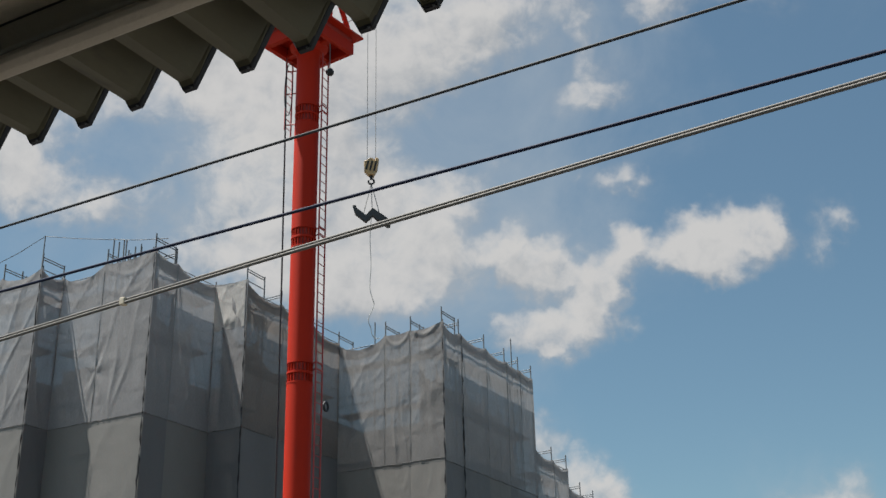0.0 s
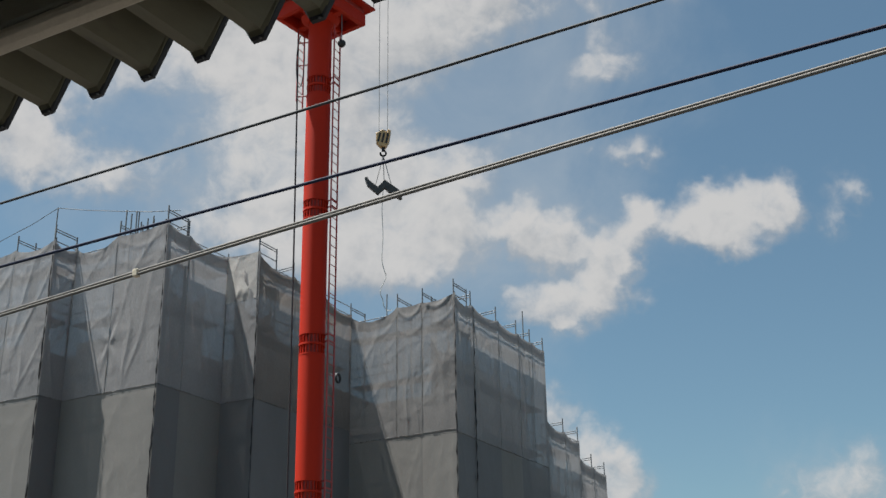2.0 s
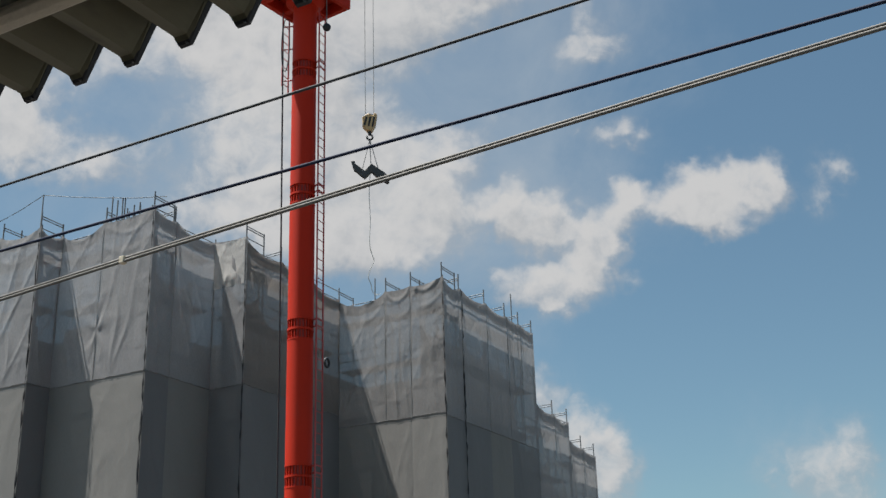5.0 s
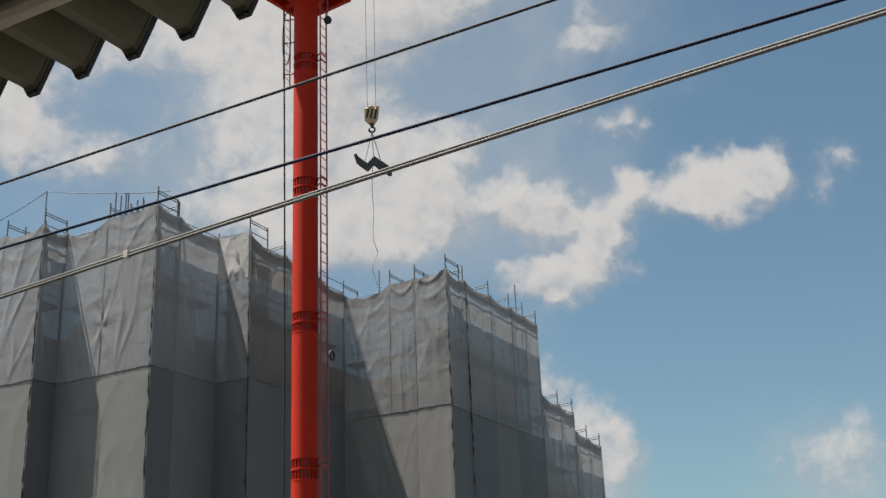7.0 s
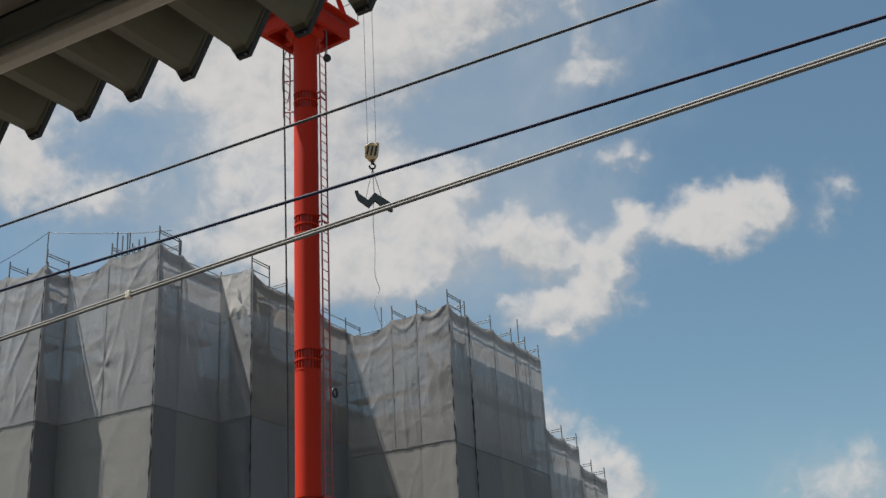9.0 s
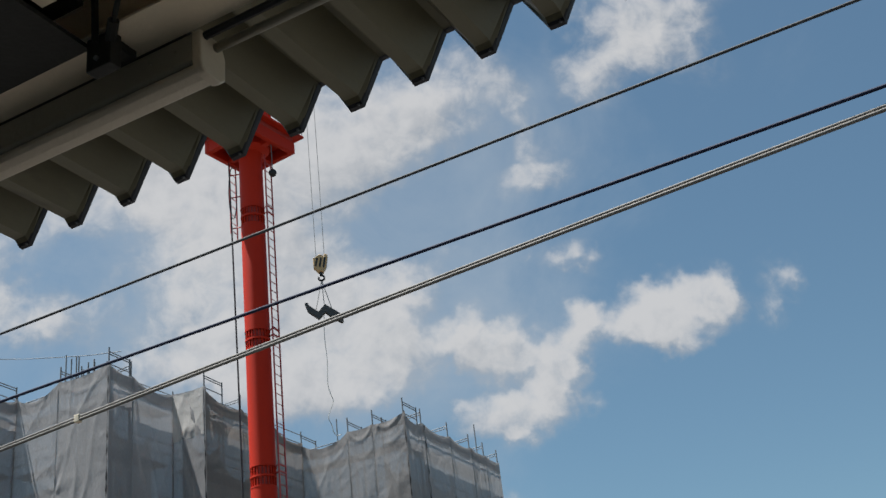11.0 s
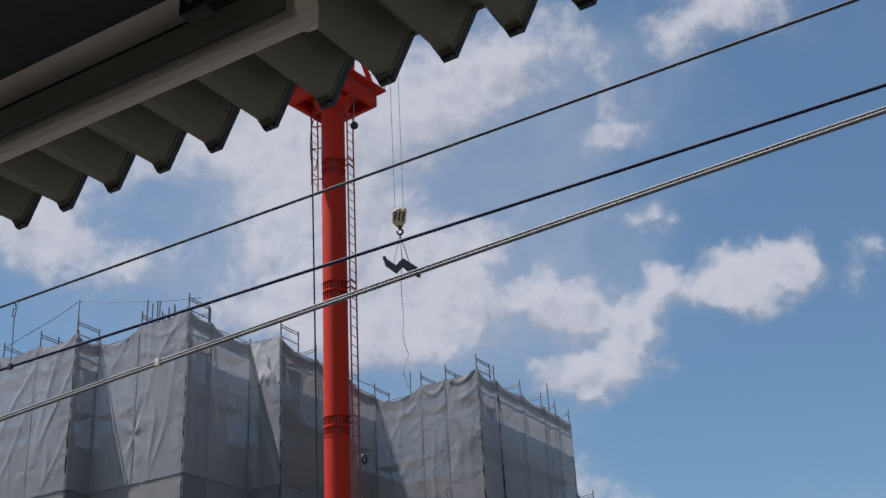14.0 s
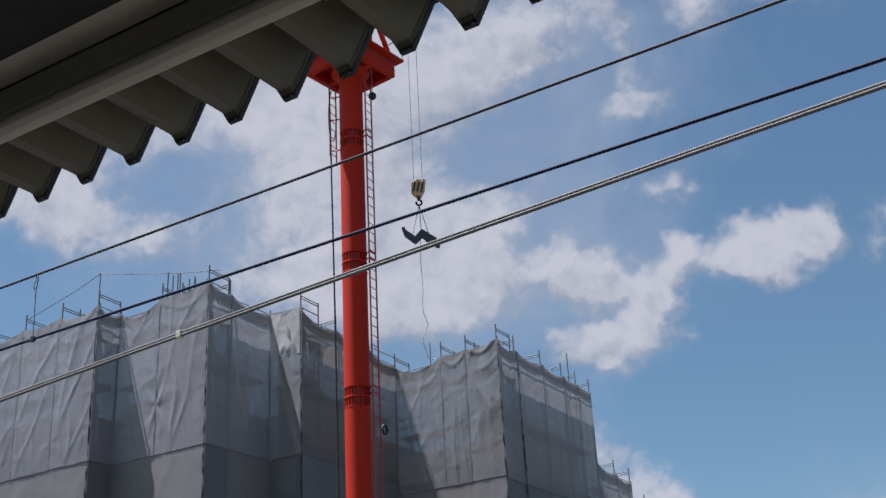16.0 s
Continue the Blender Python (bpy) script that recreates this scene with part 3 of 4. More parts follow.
def cloth(a, b, out, z0, z1, sag, seed, puff, nu=22, nv=44, wave=1.0, gap=0.075, ext=(0.0, 0.0), tie=None, tuck=False):
    """A sheet laced between two posts: its top edge sags, folds run down from the ties, and it bellies between them.
    tie: (share along the sheet, height) of a knot that gathers the cloth."""
    a, b, out = Vector((*a, 0)), Vector((*b, 0)), Vector((*out, 0))
    d = (b - a).normalized()
    a, b = a - d * ext[0], b + d * ext[1]
    s = Shape()
    width = (b - a).length
    for j in range(nv + 1):
        v = j / nv
        for i in range(nu + 1):
            u = i / nu
            pin = math.sin(math.pi * u) ** 0.5 if 0 < u < 1 else 0.0
            dip = sag * (4 * u * (1 - u)) ** 0.8 + 0.06 * sag * noise.noise((u * 6, seed, 1.3))
            z = z0 + (z1 - dip - z0) * v
            x = u * width
            drift = x + 0.30 * noise.noise((seed * 3.1, z * 0.5, 4.0)) * pin
            below = z1 - dip - z
            # long drape folds, in two leaning families
            fold = 0.0
            for lean, deep, often in ((0.16 + 0.1 * math.sin(seed * 3), 0.032, 1.5), (-0.42 + 0.1 * math.cos(seed * 5), 0.026, 1.1)):
                across, along = drift * math.cos(lean) + z * math.sin(lean), z * math.cos(lean) - drift * math.sin(lean)
                fold += deep * crease((across * often, along * 0.22, seed * 7.7 + lean), 3.0) * (0.5 + 0.9 * abs(noise.noise((across * 0.7, along * 0.5, seed + 2))))
            fine = noise.noise((drift * 8.0 + z * 0.9, z * 0.6, seed * 3.3)) * 0.006
            # swags that hang from the two upper corners
            hung = below - 0.55 * 4 * u * (1 - u) * math.exp(-below / 1.1) + 0.16 * noise.noise((x * 1.1, z * 0.8, seed))
            swag = 0.030 * math.exp(-below / 0.8) * max(0.0, math.sin(hung * 8.0 + seed)) ** 2 * (0.5 + noise.noise((x * 0.8, below, seed + 3)))
            # folds that fan out from the lacing knots along both posts
            fan = 0.0
            for side_x, step in ((x, 0.4), (width - x, 1.3)):
                level = (z + seed * 0.37 + step) / 1.15
                for k in (math.floor(level), math.floor(level) + 1):
                    rise = (level - k) * 1.15
                    r = math.hypot(side_x, rise)
                    fan += 0.0035 * math.exp(-r / 0.6) * math.sin(math.atan2(rise, side_x + 0.02) * 5 + k * 2.1 + seed)
            knot = 0.0
            if tie:
                dx, dz = abs(u - tie[0]) * width, z - tie[1]
                r = math.hypot(dx * 2.0, dz)
                knot = 0.016 * min(1.0, r * 3) * math.exp(-r / 1.0) * math.sin(math.atan2(dz, dx * 3 + 0.05) * 5 + dz * 2.5 + noise.noise((dx * 3, dz * 2, seed)))
            ends = min(1.0, 0.1 + v * 7) * (min(1.0, 0.1 + (1 - v) * 7) if tuck else 1.0)
            dd = puff * pin * math.sin(math.pi * min(1, 0.15 + 0.85 * v)) + wave * ((fold + fine + swag) * (0.15 + 0.85 * pin) + fan * min(1.0, pin * 2.5)) * ends + knot
            p = a + (b - a) * u + out * (gap + dd)
            s.v.append((p.x, p.y, z))
    w = nu + 1
    for j in range(nv):
        for i in range(nu):
            s.f.append((j * w + i, j * w + i + 1, (j + 1) * w + i + 1, (j + 1) * w + i))
    return s


def smooth_step(lo, hi, x):
    x = min(1.0, max(0.0, (x - lo) / (hi - lo)))
    return x * x * (3 - 2 * x)


def scaffold(posts, out, tops, materials, end_post=True, first_guard=1, seed=0, seam=SEAM, sags=None, guards=True, cords=(), low=G, ext=(0.0, 0.0), mesh=None, ties=None):
    """One straight run of frame scaffold. posts: places in plan of the outer posts; out: the way it faces; tops: sheet top at each post."""
    a, b = Vector((*posts[0], 0)), Vector((*posts[-1], 0))
    back = -Vector((*out, 0))
    base = (a + b) / 2
    run = thing("scaffold", (base.x, base.y, G), SCAFFOLD_LABEL[0] if abs(out[1]) > 0.5 else SCAFFOLD_LABEL[1], "scaffold", "scaffolding round the building")
    n = len(posts)
    rng = random.Random(seed)
    levels = [tops[0] - 0.85 - k * LIFT for k in range(11) if tops[0] - 0.85 - k * LIFT > G + 0.4]
    for i, p in enumerate(posts):
        if i == n - 1 and not end_post:
            continue
        p = Vector((*p, 0))
        for depth in (0.0, 0.9):
            q = p + back * depth
            high = tops[i] + ((0.52 if depth == 0 else 0.40) if i >= first_guard else 0.12)
            part("standard", Shape().tube([(q.x, q.y, G), (q.x, q.y, high)], 0.024, 6), STEEL, run)
        # end frames of the top lift; at a shared corner only the run that ends there carries one
        if guards and i >= first_guard:
            q1 = p + back * 0.9
            for dz in (0.38, 0.30, -0.02):
                part("guard_rail", Shape().tube([(p.x, p.y, tops[i] + dz), (q1.x, q1.y, tops[i] + dz - 0.02)], 0.017, 6), STEEL, run)
        for z in levels:
            q1 = p + back * 0.9
            part("transom", Shape().tube([(p.x, p.y, z), (q1.x, q1.y, z)], 0.018, 5), STEEL, run)
    d = (b - a).normalized()
    for i in range(n - 1):
        p, q = Vector((*posts[i], 0)), Vector((*posts[i + 1], 0))
        for z in levels:
            for dz in (0.30, 0.62):
                part("ledger", Shape().tube([(p.x, p.y, z + dz), (q.x, q.y, z + dz)], 0.017, 5), STEEL, run)
            c0, c1 = p + d * 0.03 + back * 0.16, q - d * 0.03 + back * 0.80
            lo = (min(c0.x, c1.x), min(c0.y, c1.y), z + 0.01)
            hi = (max(c0.x, c1.x), max(c0.y, c1.y), z + 0.05)
            part("deck", Shape().box(lo, hi), DECK, run)
        for k in (1, 2):
            z = levels[k]
            s = Shape().tube([(p.x + back.x * 0.88, p.y + back.y * 0.88, z + 0.1), (q.x + back.x * 0.88, q.y + back.y * 0.88, z + 1.6)], 0.015, 5)
            part("brace", s, STEEL, run)
        top = (tops[i] + tops[i + 1]) / 2
        sag = sags[i] if sags else 0.16
        e = (ext[0] if i == 0 else 0.0, ext[1] if i == n - 2 else 0.0)
        me = cloth(posts[i], posts[i + 1], out, seam, top, sag, seed * 1.7 + i * 2.3, 0.012, 40, 84, gap=0.068, ext=e, tie=ties[i] if ties else None)
        # the top edge follows both posts
        me.v = [(x, y, z + (tops[i] + (tops[i + 1] - tops[i]) * ((Vector((x, y, 0)) - p).dot(d) / (q - p).length) - top) * max(0, (z - seam) / (top - seam))) for x, y, z in me.v]
        hem = [Vector(c) for c in me.v[:41]]
        upper = part("sheet", me, mesh or MESH_SHEET, run, "pale grey wrinkled mesh sheet", True)
        # folded double band along the top edge
        band, rows_up = Shape(), 8
        inward = Vector((*out, 0)) * 0.022
        band.v = [tuple(Vector(c) - inward) for c in me.v[-41 * rows_up:]]
        band.f = [(j * 41 + c, j * 41 + c + 1, (j + 1) * 41 + c + 1, (j + 1) * 41 + c) for j in range(rows_up - 1) for c in range(40)]
        part("top_band", band, mesh or MESH_SHEET, upper, round_faces=True)
        if i > 0:
            edge = [Vector(me.v[j * 41]) + Vector((*out, 0)) * 0.012 for j in range(0, 84, 4)]
            part("seam", Shape().tube(edge, [rng.choice((0.004, 0.006, 0.009)) for c in edge], 5), DECK, upper, "grey laced seam between two sheets")
        hem = [c + Vector((0, 0, 0.03 * noise.noise((c.x * 4, c.y * 4, seed)))) for c in hem]
        part("hem", Shape().tube(hem, 0.006, 6), MESH_SHEET, upper, round_faces=True)
        o3 = Vector((*out, 0)) * 0.012
        part("lacing", Shape().tube([c + o3 for c in hem], [rng.choice((0.001, 0.001, 0.002, 0.005)) for c in hem], 5), CORD, upper, "black lacing along the hem")
        if abs(out[0]) > 0.5 and (q - p).length > 0.85:
            pi, qi = p + back * 0.86, q + back * 0.86
            net = cloth((pi.x, pi.y), (qi.x, qi.y), out, seam, top - 1.0 - 0.35 * rng.random(), 0.55, seed * 3.3 + i, 0.05, 20, 30, 1.0, 0.0)
            part("inner_net", net, BROWN_MESH if mesh else MESH_SHEET, run, "slack grey safety net", True)
        mat = materials[i % len(materials)]
        z1, row = seam + 0.05, 0
        while z1 > low:
            z0 = max(z1 - 5.1, low)
            part("sheet", cloth(posts[i], posts[i + 1], out, z0, z1, 0.02, seed * 2.9 + i * 1.1 + row * 5, 0.008, 26, 50, 0.45, gap=0.063, ext=e, tuck=True), mat, run,
                 "dense grey lower sheet" if mat is DENSE_SHEET else "beige-grey lower sheet", True)
            z1, row = z0 + 0.05, row + 1
            if z0 <= low:
                break
    o = Vector((*out, 0))
    for k in cords:
        p = Vector((*posts[k], 0)) + o * 0.12 + d * (ext[1] if k == n - 1 else 0.0)
        pts, radii, z = [], [], 3.0
        while z < tops[k] - 0.1:
            pts.append((p.x + rng.uniform(-0.015, 0.015), p.y + rng.uniform(-0.015, 0.015), z))
            radii.append(rng.choice((0.006, 0.014, 0.030)) if z < 13.5 else rng.choice((0.003, 0.006, 0.020)))
            z += 0.2
        part("lacing", Shape().tube(pts, radii, 5), CORD, run, "black lacing along the sheet edge")
    return run


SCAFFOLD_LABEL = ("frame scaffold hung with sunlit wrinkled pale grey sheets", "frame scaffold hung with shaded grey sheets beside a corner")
# sheet tones also carry light: mostly D_ on shaded runs, paler B_ on sunlit ones
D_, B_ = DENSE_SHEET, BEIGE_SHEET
scaffold([(-40.6, 24.87), (-38.8, 24.87), (-37.0, 24.87), (-35.2, 24.87), (-33.4, 24.87), (-31.6, 24.87), (-29.85, 24.87), (-28.16, 24.87)], (0, -1), [16.45] * 6 + [16.43, 16.45], [B_], seed=1, sags=[0.2] * 5 + [0.14, 0.22], cords=(7,), ext=(0.0, 0.10))
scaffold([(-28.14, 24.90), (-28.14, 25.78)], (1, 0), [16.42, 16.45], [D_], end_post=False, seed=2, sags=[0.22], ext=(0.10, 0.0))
scaffold([(-28.14, 25.80), (-26.31, 25.80), (-24.33, 25.80)], (0, -1), [16.45, 16.50, 16.58], [B_, B_], seed=3, sags=[0.34, 0.14], cords=(2,), ext=(0.0, 0.10), ties=[(1.0, 13.0), (0.0, 13.0)])
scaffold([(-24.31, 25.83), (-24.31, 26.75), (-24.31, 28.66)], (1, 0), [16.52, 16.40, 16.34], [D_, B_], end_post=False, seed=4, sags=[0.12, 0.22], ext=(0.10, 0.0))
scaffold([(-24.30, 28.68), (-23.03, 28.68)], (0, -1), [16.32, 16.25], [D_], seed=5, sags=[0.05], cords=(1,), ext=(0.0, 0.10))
# added overlay: the sunlit upper part of this run, done as a paler sheet
patch_run = bpy.data.objects["scaffold.004"]
part("sheet", cloth((-24.28, 28.68), (-23.0, 28.68), (0, -1), 14.66, 16.24, 0.05, 31.0, 0.010, 30, 40, 0.7, 0.09, tuck=False), SUNLIT_MESH, patch_run, "added pale sheet standing in for the sunlit top of the run", True)
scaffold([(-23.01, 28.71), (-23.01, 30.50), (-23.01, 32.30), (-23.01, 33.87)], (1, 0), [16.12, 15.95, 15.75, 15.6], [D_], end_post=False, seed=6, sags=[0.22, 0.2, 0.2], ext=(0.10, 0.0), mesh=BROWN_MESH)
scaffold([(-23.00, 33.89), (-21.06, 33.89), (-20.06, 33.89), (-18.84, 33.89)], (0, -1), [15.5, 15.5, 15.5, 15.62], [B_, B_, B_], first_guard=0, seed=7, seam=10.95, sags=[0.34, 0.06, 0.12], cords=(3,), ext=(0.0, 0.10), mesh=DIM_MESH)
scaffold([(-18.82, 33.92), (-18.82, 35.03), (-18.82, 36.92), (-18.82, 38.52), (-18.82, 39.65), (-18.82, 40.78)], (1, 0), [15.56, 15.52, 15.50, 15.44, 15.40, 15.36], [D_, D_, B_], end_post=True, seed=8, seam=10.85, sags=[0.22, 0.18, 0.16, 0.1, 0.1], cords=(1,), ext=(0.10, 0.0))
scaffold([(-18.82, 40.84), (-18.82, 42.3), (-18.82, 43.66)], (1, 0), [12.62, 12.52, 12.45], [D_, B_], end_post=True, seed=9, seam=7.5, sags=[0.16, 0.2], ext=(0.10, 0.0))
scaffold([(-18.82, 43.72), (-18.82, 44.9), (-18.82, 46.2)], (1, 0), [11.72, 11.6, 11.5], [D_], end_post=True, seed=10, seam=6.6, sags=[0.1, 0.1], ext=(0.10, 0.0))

# starter bars on a roof column, a pole with a safety rope, tall single tubes
stub = thing("concrete_column", (-27.1, 27.9, 13.3), "grey concrete column stub with steel starter bars", "column")
part("shaft", Shape().box((-27.95, 27.45, 13.302), (-26.35, 28.2, 16.2)), CONCRETE, stub, bevel=0.02)
rng = random.Random(5)
for k in range(12):
    x, y = -27.85 + 0.123 * k, 27.52 + (k % 2) * 0.45
    part("starter_bar", Shape().tube([(x, y, 16.19), (x + rng.uniform(-.03, .03), y, rng.choice((17.85, 18.15, 18.45)) + rng.uniform(-.15, .1))], 0.024, 6), STEEL, stub)
rope_pole = thing("rope_pole", (-29.7, 26.2, 13.3), "thin steel pole holding a slack safety rope", "pole")
part("pole", Shape().tube([(-29.72, 26.2, 13.75), (-29.69, 26.2, 18.42)], 0.020, 6), STEEL, rope_pole)
part("rope", Shape().tube([(-29.69, 26.2, 18.4), (-28.4, 26.3, 18.06), (-27.1, 26.45, 17.78), (-25.9, 26.6, 17.54), (-24.7, 26.72, 17.36)], 0.012, 5), BLACK, rope_pole)
part("rope", Shape().tube([(-29.69, 26.2, 18.4), (-30.8, 26.2, 18.08), (-33.2, 26.2, 17.6)], 0.012, 5), BLACK, rope_pole)
for x, y, z in ((-22.2, 35.0, 16.55), (-21.75, 35.4, 16.1), (-18.9, 39.3, 16.55), (-18.9, 41.0, 15.2)):
    tube_ob = thing("scaffold_tube", (x, y, 10), "single upright galvanised scaffold tube standing above the sheets", "tube", "single tubes")
    part("tube", Shape().tube([(x, y, 9.0), (x, y, z)], 0.022, 6), STEEL, tube_ob)

# ---- tower crane ----
CX, CY, R = -16.715, 23.0, 0.316
crane = thing("tower_crane", (CX, CY, G), "orange-red tubular tower crane mast with bolted collars and ladders", "crane")
part("footing", Shape().box((CX - 1.2, CY - 1.2, G + 0.002), (CX + 1.2, CY + 1.2, G + 0.35)), CONCRETE, crane, bevel=0.03)
JOINTS = [17.635 - 3.545 * k for k in range(6)]


def mast_section(lo, hi):
    n = 72
    return Shape().tube([(CX, CY, lo), (CX, CY, lo + 0.004), (CX, CY, hi - 0.004), (CX, CY, hi)], [R - 0.01, R, R, R - 0.01], n)


edges = [20.0] + [z for j in JOINTS for z in (j + 0.27, j - 0.27)] + [G + 0.35]
for k in range(0, len(edges), 2):
    part("mast_section", mast_section(edges[k + 1], edges[k]), RED, crane, round_faces=False)
rib_mesh = Shape().box((R - 0.055, -0.011, -0.24), (R - 0.004, 0.011, 0.24)).mesh("rib", RED)
for j in JOINTS:
    collar = part("collar", Shape().tube([(CX, CY, j - 0.272), (CX, CY, j + 0.272)], R - 0.05, 32), DARK_RED, crane, "slotted bolted mast collar")
    for z, h in ((j - 0.255, 0.02), (j, 0.026), (j + 0.255, 0.02)):
        part("flange", Shape().tube([(CX, CY, z - h), (CX, CY, z + h)], R + 0.006, 40), RED, collar)
    for k in range(22):
        piece("rib", rib_mesh, pose(CX, CY, j, 0, 0, k * 360 / 22), collar)


def ladder(x, y, z0, z1, label):
    l = part("ladder", Shape().tube([(x, y, z0), (x, y, z1)], 0.021, 6), LADDER_RED, crane, label)
    part("rail", Shape().tube([(x - 0.034, y + 0.32, z0 - 0.12), (x - 0.034, y + 0.32, z1 - 0.1)], 0.021, 6), LADDER_RED, l)
    rung = Shape().tube([(x, y, 0), (x - 0.034, y + 0.32, 0)], 0.011, 5).mesh("rung", LADDER_RED)
    z = z0 + 0.1
    while z < z1:
        piece("rung", rung, pose(0, 0, z), l)
        z += 0.255
    return l


ladder(-16.25, CY, 0.0, 19.45, "red steel ladder beside the mast")
ladder(-17.44, CY, 17.45, 19.75, "short dark red steel ladder under the crane head")
for j in JOINTS:
    for dz in (0.25, 0.08):
        part("ladder_bracket", Shape().tube([(CX + 0.30, CY + 0.1, j + dz), (-16.25, CY + 0.02, j + dz), (-16.28, CY + 0.32, j + dz)], 0.022, 6), LADDER_RED, crane)
for z in (19.25, 18.55, 17.6):
    part("ladder_bracket", Shape().tube([(-17.44, CY + 0.02, z), (-17.1, CY + 0.1, z - 0.03)], 0.018, 6), LADDER_RED, crane)
part("power_cable", Shape().tube([(-17.45, CY, 19.7), (-17.41, CY, 17.0), (-17.36, CY, 13.2), (-17.33, CY, 9.0), (-17.30, CY, 4.0), (-17.25, CY, G + 0.3)], 0.022, 6), BLACK, crane, "black power cable hanging beside the mast")
part("cable_loop", Shape().tube([(-17.31 + 0.13 * math.sin(w), CY - 0.05, 18.62 + 0.80 * math.cos(w)) for w in [k * math.pi / 12 for k in range(4, 26)]], 0.014, 6), BLACK, crane, "black cable loop on the ladder")
part("limit_ball", Shape().tube([(-16.01, CY, 18.78 - 0.11 * math.cos(w)) for w in [k * math.pi / 8 for k in range(9)]], [max(0.004, 0.11 * math.sin(k * math.pi / 8)) for k in range(9)], 14), BLACK, crane, "black ball weight", True)
part("ball_rope", Shape().tube([(-16.01, CY, 18.88), (-16.02, CY, 19.75)], 0.012, 6), STEEL, crane)
ring = Shape()
ring.tube([(-15.97, CY + 0.05 + 0.09 * math.cos(w), 9.64 + 0.105 * math.sin(w)) for w in [k * math.pi / 10 for k in range(21)]], 0.03, 8)
part("hose_reel", ring, BLACK, crane, "black hose reel on the ladder", True)

# slewing head, turned so that one corner points away from the platform
HEAD = pose(CX, CY, 0, 0, 0, 45 + 36 + 3)
def head_part(name, shape, mat, label="", bevel=0.012):
    return part(name, shape.moved(HEAD), mat, crane, label, bevel=bevel)


head_part("slew_ring", Shape().tube([(0, 0, 19.60), (0, 0, 19.72), (0, 0, 19.95)], [R + 0.02, 0.52, 0.52], 36), RED, "", 0.0)
s = Shape()
s.box((-0.86, -0.86, 19.66), (0.86, -0.72, 19.98)).box((-0.86, 0.72, 19.66), (0.86, 0.86, 19.98))
s.box((-0.86, -0.718, 19.66), (-0.72, 0.718, 19.98)).box((0.72, -0.718, 19.66), (0.86, 0.718, 19.98))
s.box((-0.718, -0.09, 19.68), (0.718, 0.09, 19.97)).box((-0.09, -0.718, 19.685), (0.09, -0.095, 19.965)).box((-0.09, 0.095, 19.685), (0.09, 0.718, 19.965))
head_part("head_frame", s, RED, "red box-section slewing frame")
head_part("head_floor", Shape().box((-0.85, -0.85, 19.985), (0.85, 0.85, 20.02)), RED, "", 0.0)
head_part("machine_deck", Shape().box((-1.05, -1.05, 20.16), (1.05, 1.05, 20.22)), RED, "red steel machinery deck")
head_part("machine_house", Shape().box((-0.8, -0.85, 20.022), (0.8, 0.85, 20.158)), DARK_RED, "", 0.02)
head_part("winch_house", Shape().box((-0.95, -0.5, 20.222), (0.35, 0.6, 21.2)), RED, "red winch housing", 0.04)
for y in (-0.7, 0.7):
    head_part("strut", Shape().tube([(0.95, y, 20.22), (0.0, y * 0.4, 23.2)], 0.075, 10), RED, "red tubular A-frame strut", 0.0)
    head_part("strut", Shape().tube([(-0.95, y, 20.22), (0.0, y * 0.4, 23.2)], 0.06, 10), RED, "", 0.0)
for k in range(5):
    y = -1.0 + 0.5 * k
    head_part("rail_post", Shape().tube([(1.03, y, 20.22), (1.03, y, 20.95)], 0.013, 6), STEEL, "", 0.0)
head_part("hand_rail", Shape().tube([(1.03, -1.0, 20.95), (1.03, 1.0, 20.95)], 0.014, 6), STEEL, "", 0.0)
# luffing jib that carries the hoist rope
HX, HY = -12.77, 20.0
jib_lo, jib_hi = Vector((CX + 0.6, CY - 0.45, 20.4)), Vector((HX, HY, 33.0))
side = (jib_hi - jib_lo).cross(Vector((0, 0, 1))).normalized() * 0.35
top = side.cross(jib_hi - jib_lo).normalized() * 0.5
chords = [(side, 1), (-side, 1), (-top, 1)]
jib = Shape()
for off, k in chords:
    jib.tube([jib_lo + off, jib_hi + off * 0.4], 0.045, 6)
for i in range(14):
    u0, u1 = i / 14, (i + 1) / 14
    for a in range(3):
        p = jib_lo.lerp(jib_hi, u0) + chords[a][0] * (1 - 0.6 * u0)
        q = jib_lo.lerp(jib_hi, u1) + chords[(a + 1) % 3][0] * (1 - 0.6 * u1)
        jib.tube([p, q], 0.022, 5)
part("jib", jib, RED, crane, "red lattice jib")
for dx in (-0.075, 0.075):
    part("hoist_rope", Shape().tube([(HX + dx * 1.0, HY + dx * 0.7, 13.92), (HX + dx * 1.2, HY + dx * 0.8, 32.9)], 0.0065, 6), ROPE, crane, "thin steel hoist rope")

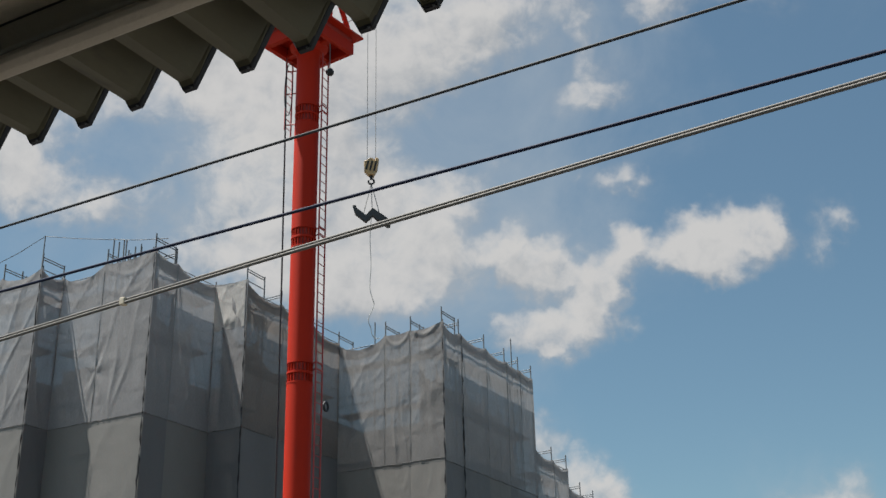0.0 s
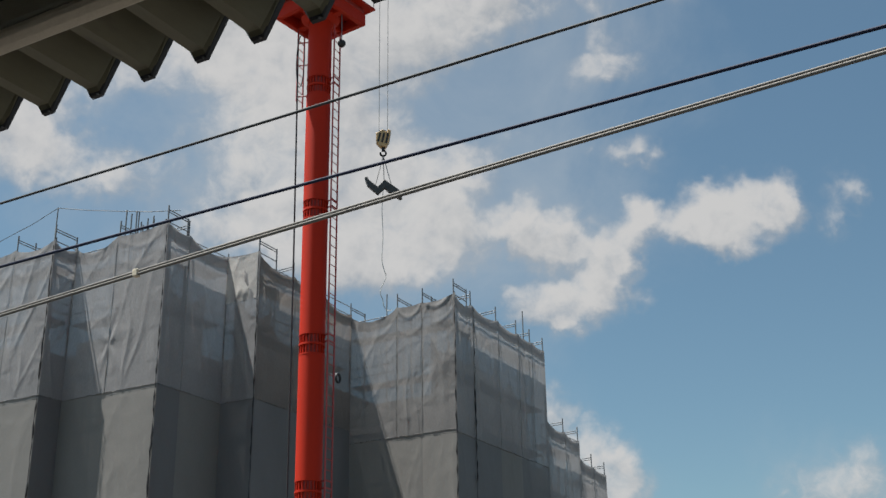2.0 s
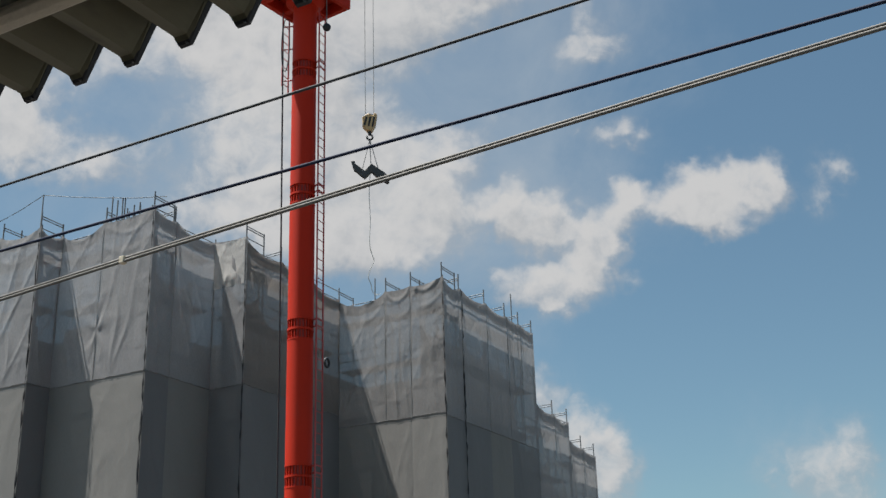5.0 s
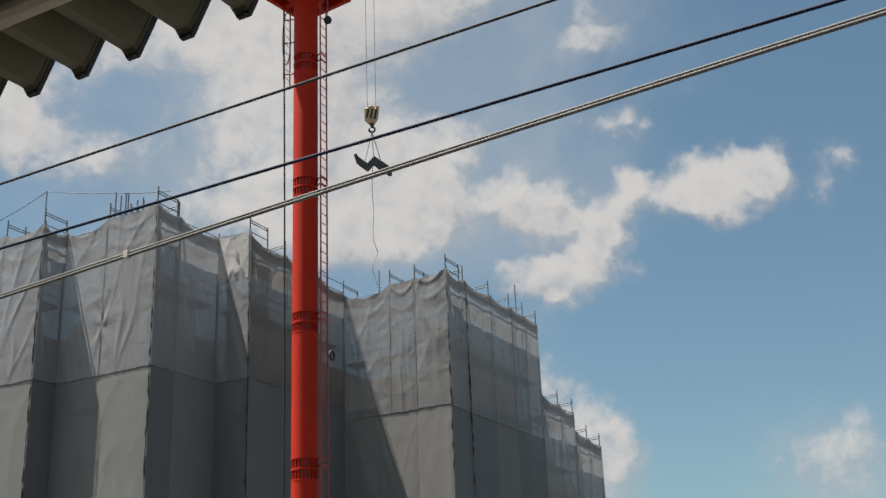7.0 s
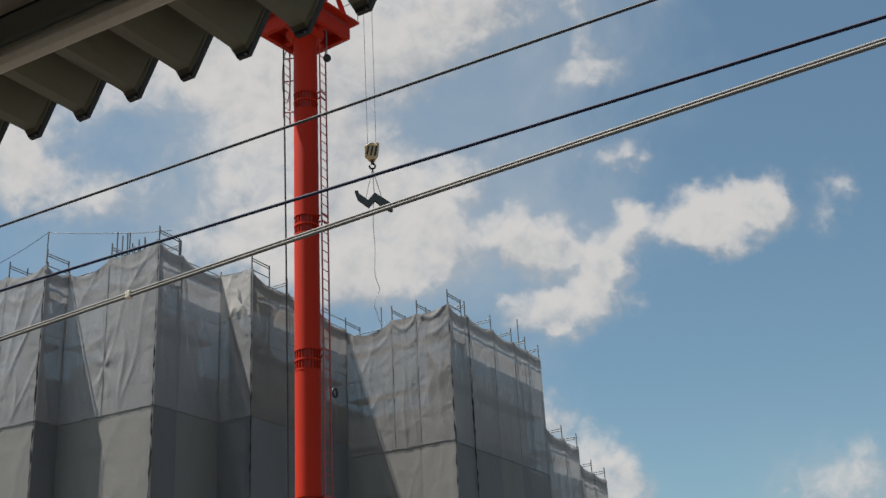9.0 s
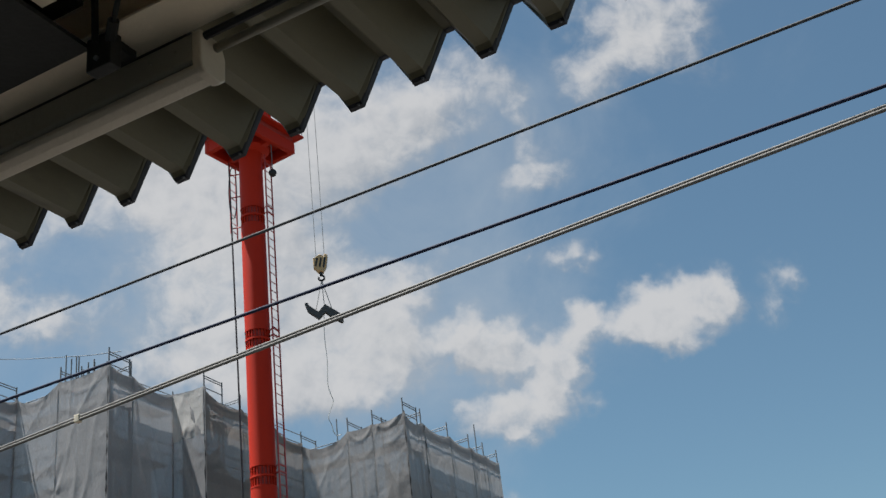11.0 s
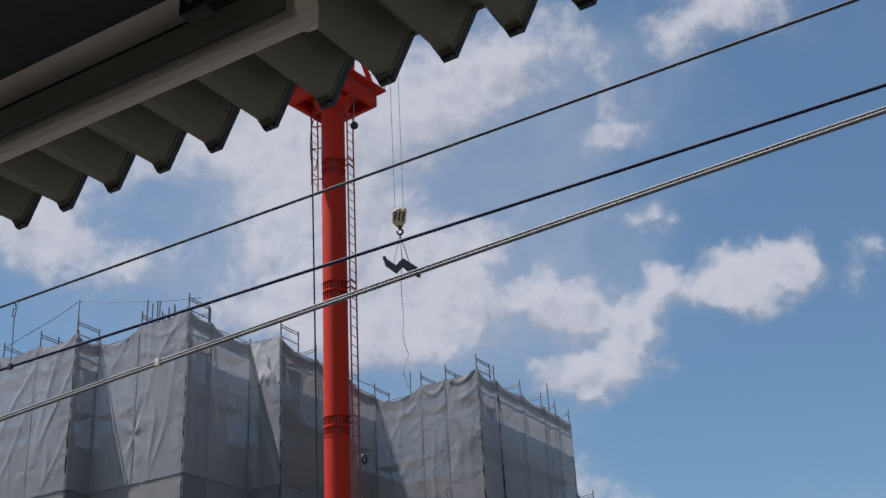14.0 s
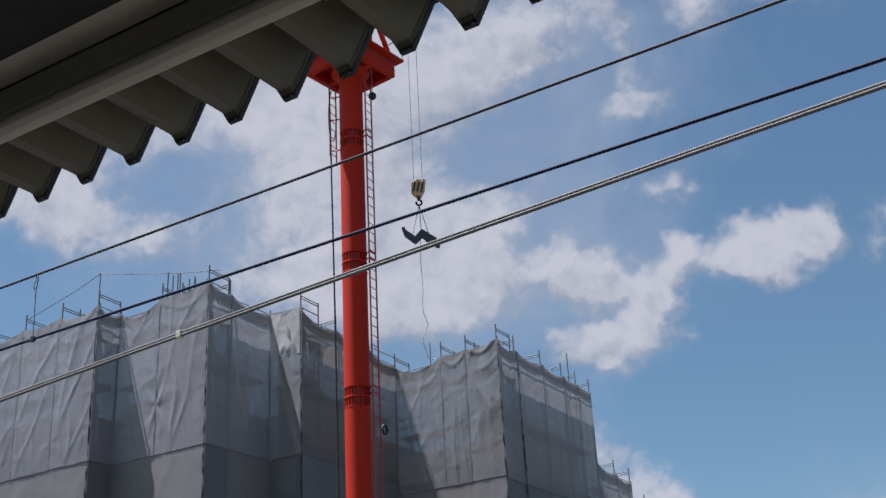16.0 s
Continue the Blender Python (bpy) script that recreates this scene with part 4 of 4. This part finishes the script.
# ---- hook block, load and tag line ----
# local frame: across the line of sight, towards it, up
FACE = Matrix(((0.84, -0.54, 0, HX), (0.54, 0.84, 0, HY), (0, 0, 1, 0), (0, 0, 0, 1)))
block = thing("hook_block", (HX, HY, 13.4), "dull yellow and black striped crane hook block on two ropes", "hook block")
part("cheek", Shape().prism([(-0.16, 13.90), (-0.155, 13.70), (-0.05, 13.585), (0.05, 13.575), (0.13, 13.72), (0.165, 13.96), (0.10, 14.0), (0.08, 13.92), (-0.02, 13.99), (-0.09, 13.94)], "y", -0.09, 0.09).moved(FACE), YELLOW, block, bevel=0.012)
for k in range(3):
    x = -0.10 + k * 0.085
    for y in (-0.095, 0.092):
        part("stripe", Shape().prism([(x - 0.03, 13.70 - 0.02 * k), (x + 0.005, 13.68 - 0.02 * k), (x + 0.055, 13.89), (x + 0.015, 13.90)], "y", y, y + 0.003).moved(FACE), BLACK, block, "black warning stripe")
part("sheave", Shape().tube([(0, -0.035, 13.88), (0, 0.035, 13.88)], 0.12, 16).moved(FACE), STEEL, block)
part("swivel", Shape().tube([(0, 0, 13.60), (0, 0, 13.50)], 0.035, 10).moved(FACE), BLACK, block)
part("hook", Shape().tube([(0.062 * math.sin(w), 0, 13.445 + 0.062 * math.cos(w)) for w in [k * math.pi / 8 for k in range(-1, 14)]], 0.022, 8).moved(FACE), BLACK, block, "dark forged hook", True)
load = thing("steel_section", (HX, HY, 12.5), "dark bent steel section slung from the crane hook", "steel section")
part("plate", Shape().prism([(-0.40, 12.86), (-0.33, 12.87), (-0.31, 12.80), (-0.115, 12.64), (0.03, 12.81), (0.33, 12.58), (0.395, 12.52), (0.41, 12.37), (0.36, 12.35), (0.13, 12.51), (0.035, 12.61), (-0.11, 12.46), (-0.34, 12.66)], "y", -0.05, 0.05).moved(FACE), LOAD, load, bevel=0.012)
for x, z in ((-0.16, 12.70), (0.17, 12.72), (0.02, 12.82)):
    part("sling", Shape().tube([(0, 0, 13.39), (x, 0.0, z)], 0.009, 6).moved(FACE), ROPE, load, "thin wire sling")
tag = thing("tag_line", (HX, HY, 10), "thin pale tag line hanging in loose curls below the load", "rope")
curl = [(0.0, 12.55), (-0.02, 12.1), (0.0, 11.5), (-0.02, 11.0), (0.03, 10.75), (0.07, 10.6), (0.0, 10.42), (-0.05, 10.25), (0.0, 10.1), (0.03, 9.95), (0.10, 9.86), (0.2, 9.88)]
loose = []
for i in range(len(curl) - 1):
    p0, p1, p2, p3 = [Vector((*curl[min(max(i + k, 0), len(curl) - 1)], 0)) for k in (-1, 0, 1, 2)]
    for k in range(6):
        u = k / 6
        loose.append(0.5 * (2 * p1 + (p2 - p0) * u + (2 * p0 - 5 * p1 + 4 * p2 - p3) * u * u + (3 * p1 - p0 - 3 * p2 + p3) * u ** 3))
part("line", Shape().tube([(p.x, 0, p.y) for p in loose], 0.008, 6).moved(FACE), TAGLINE, tag)
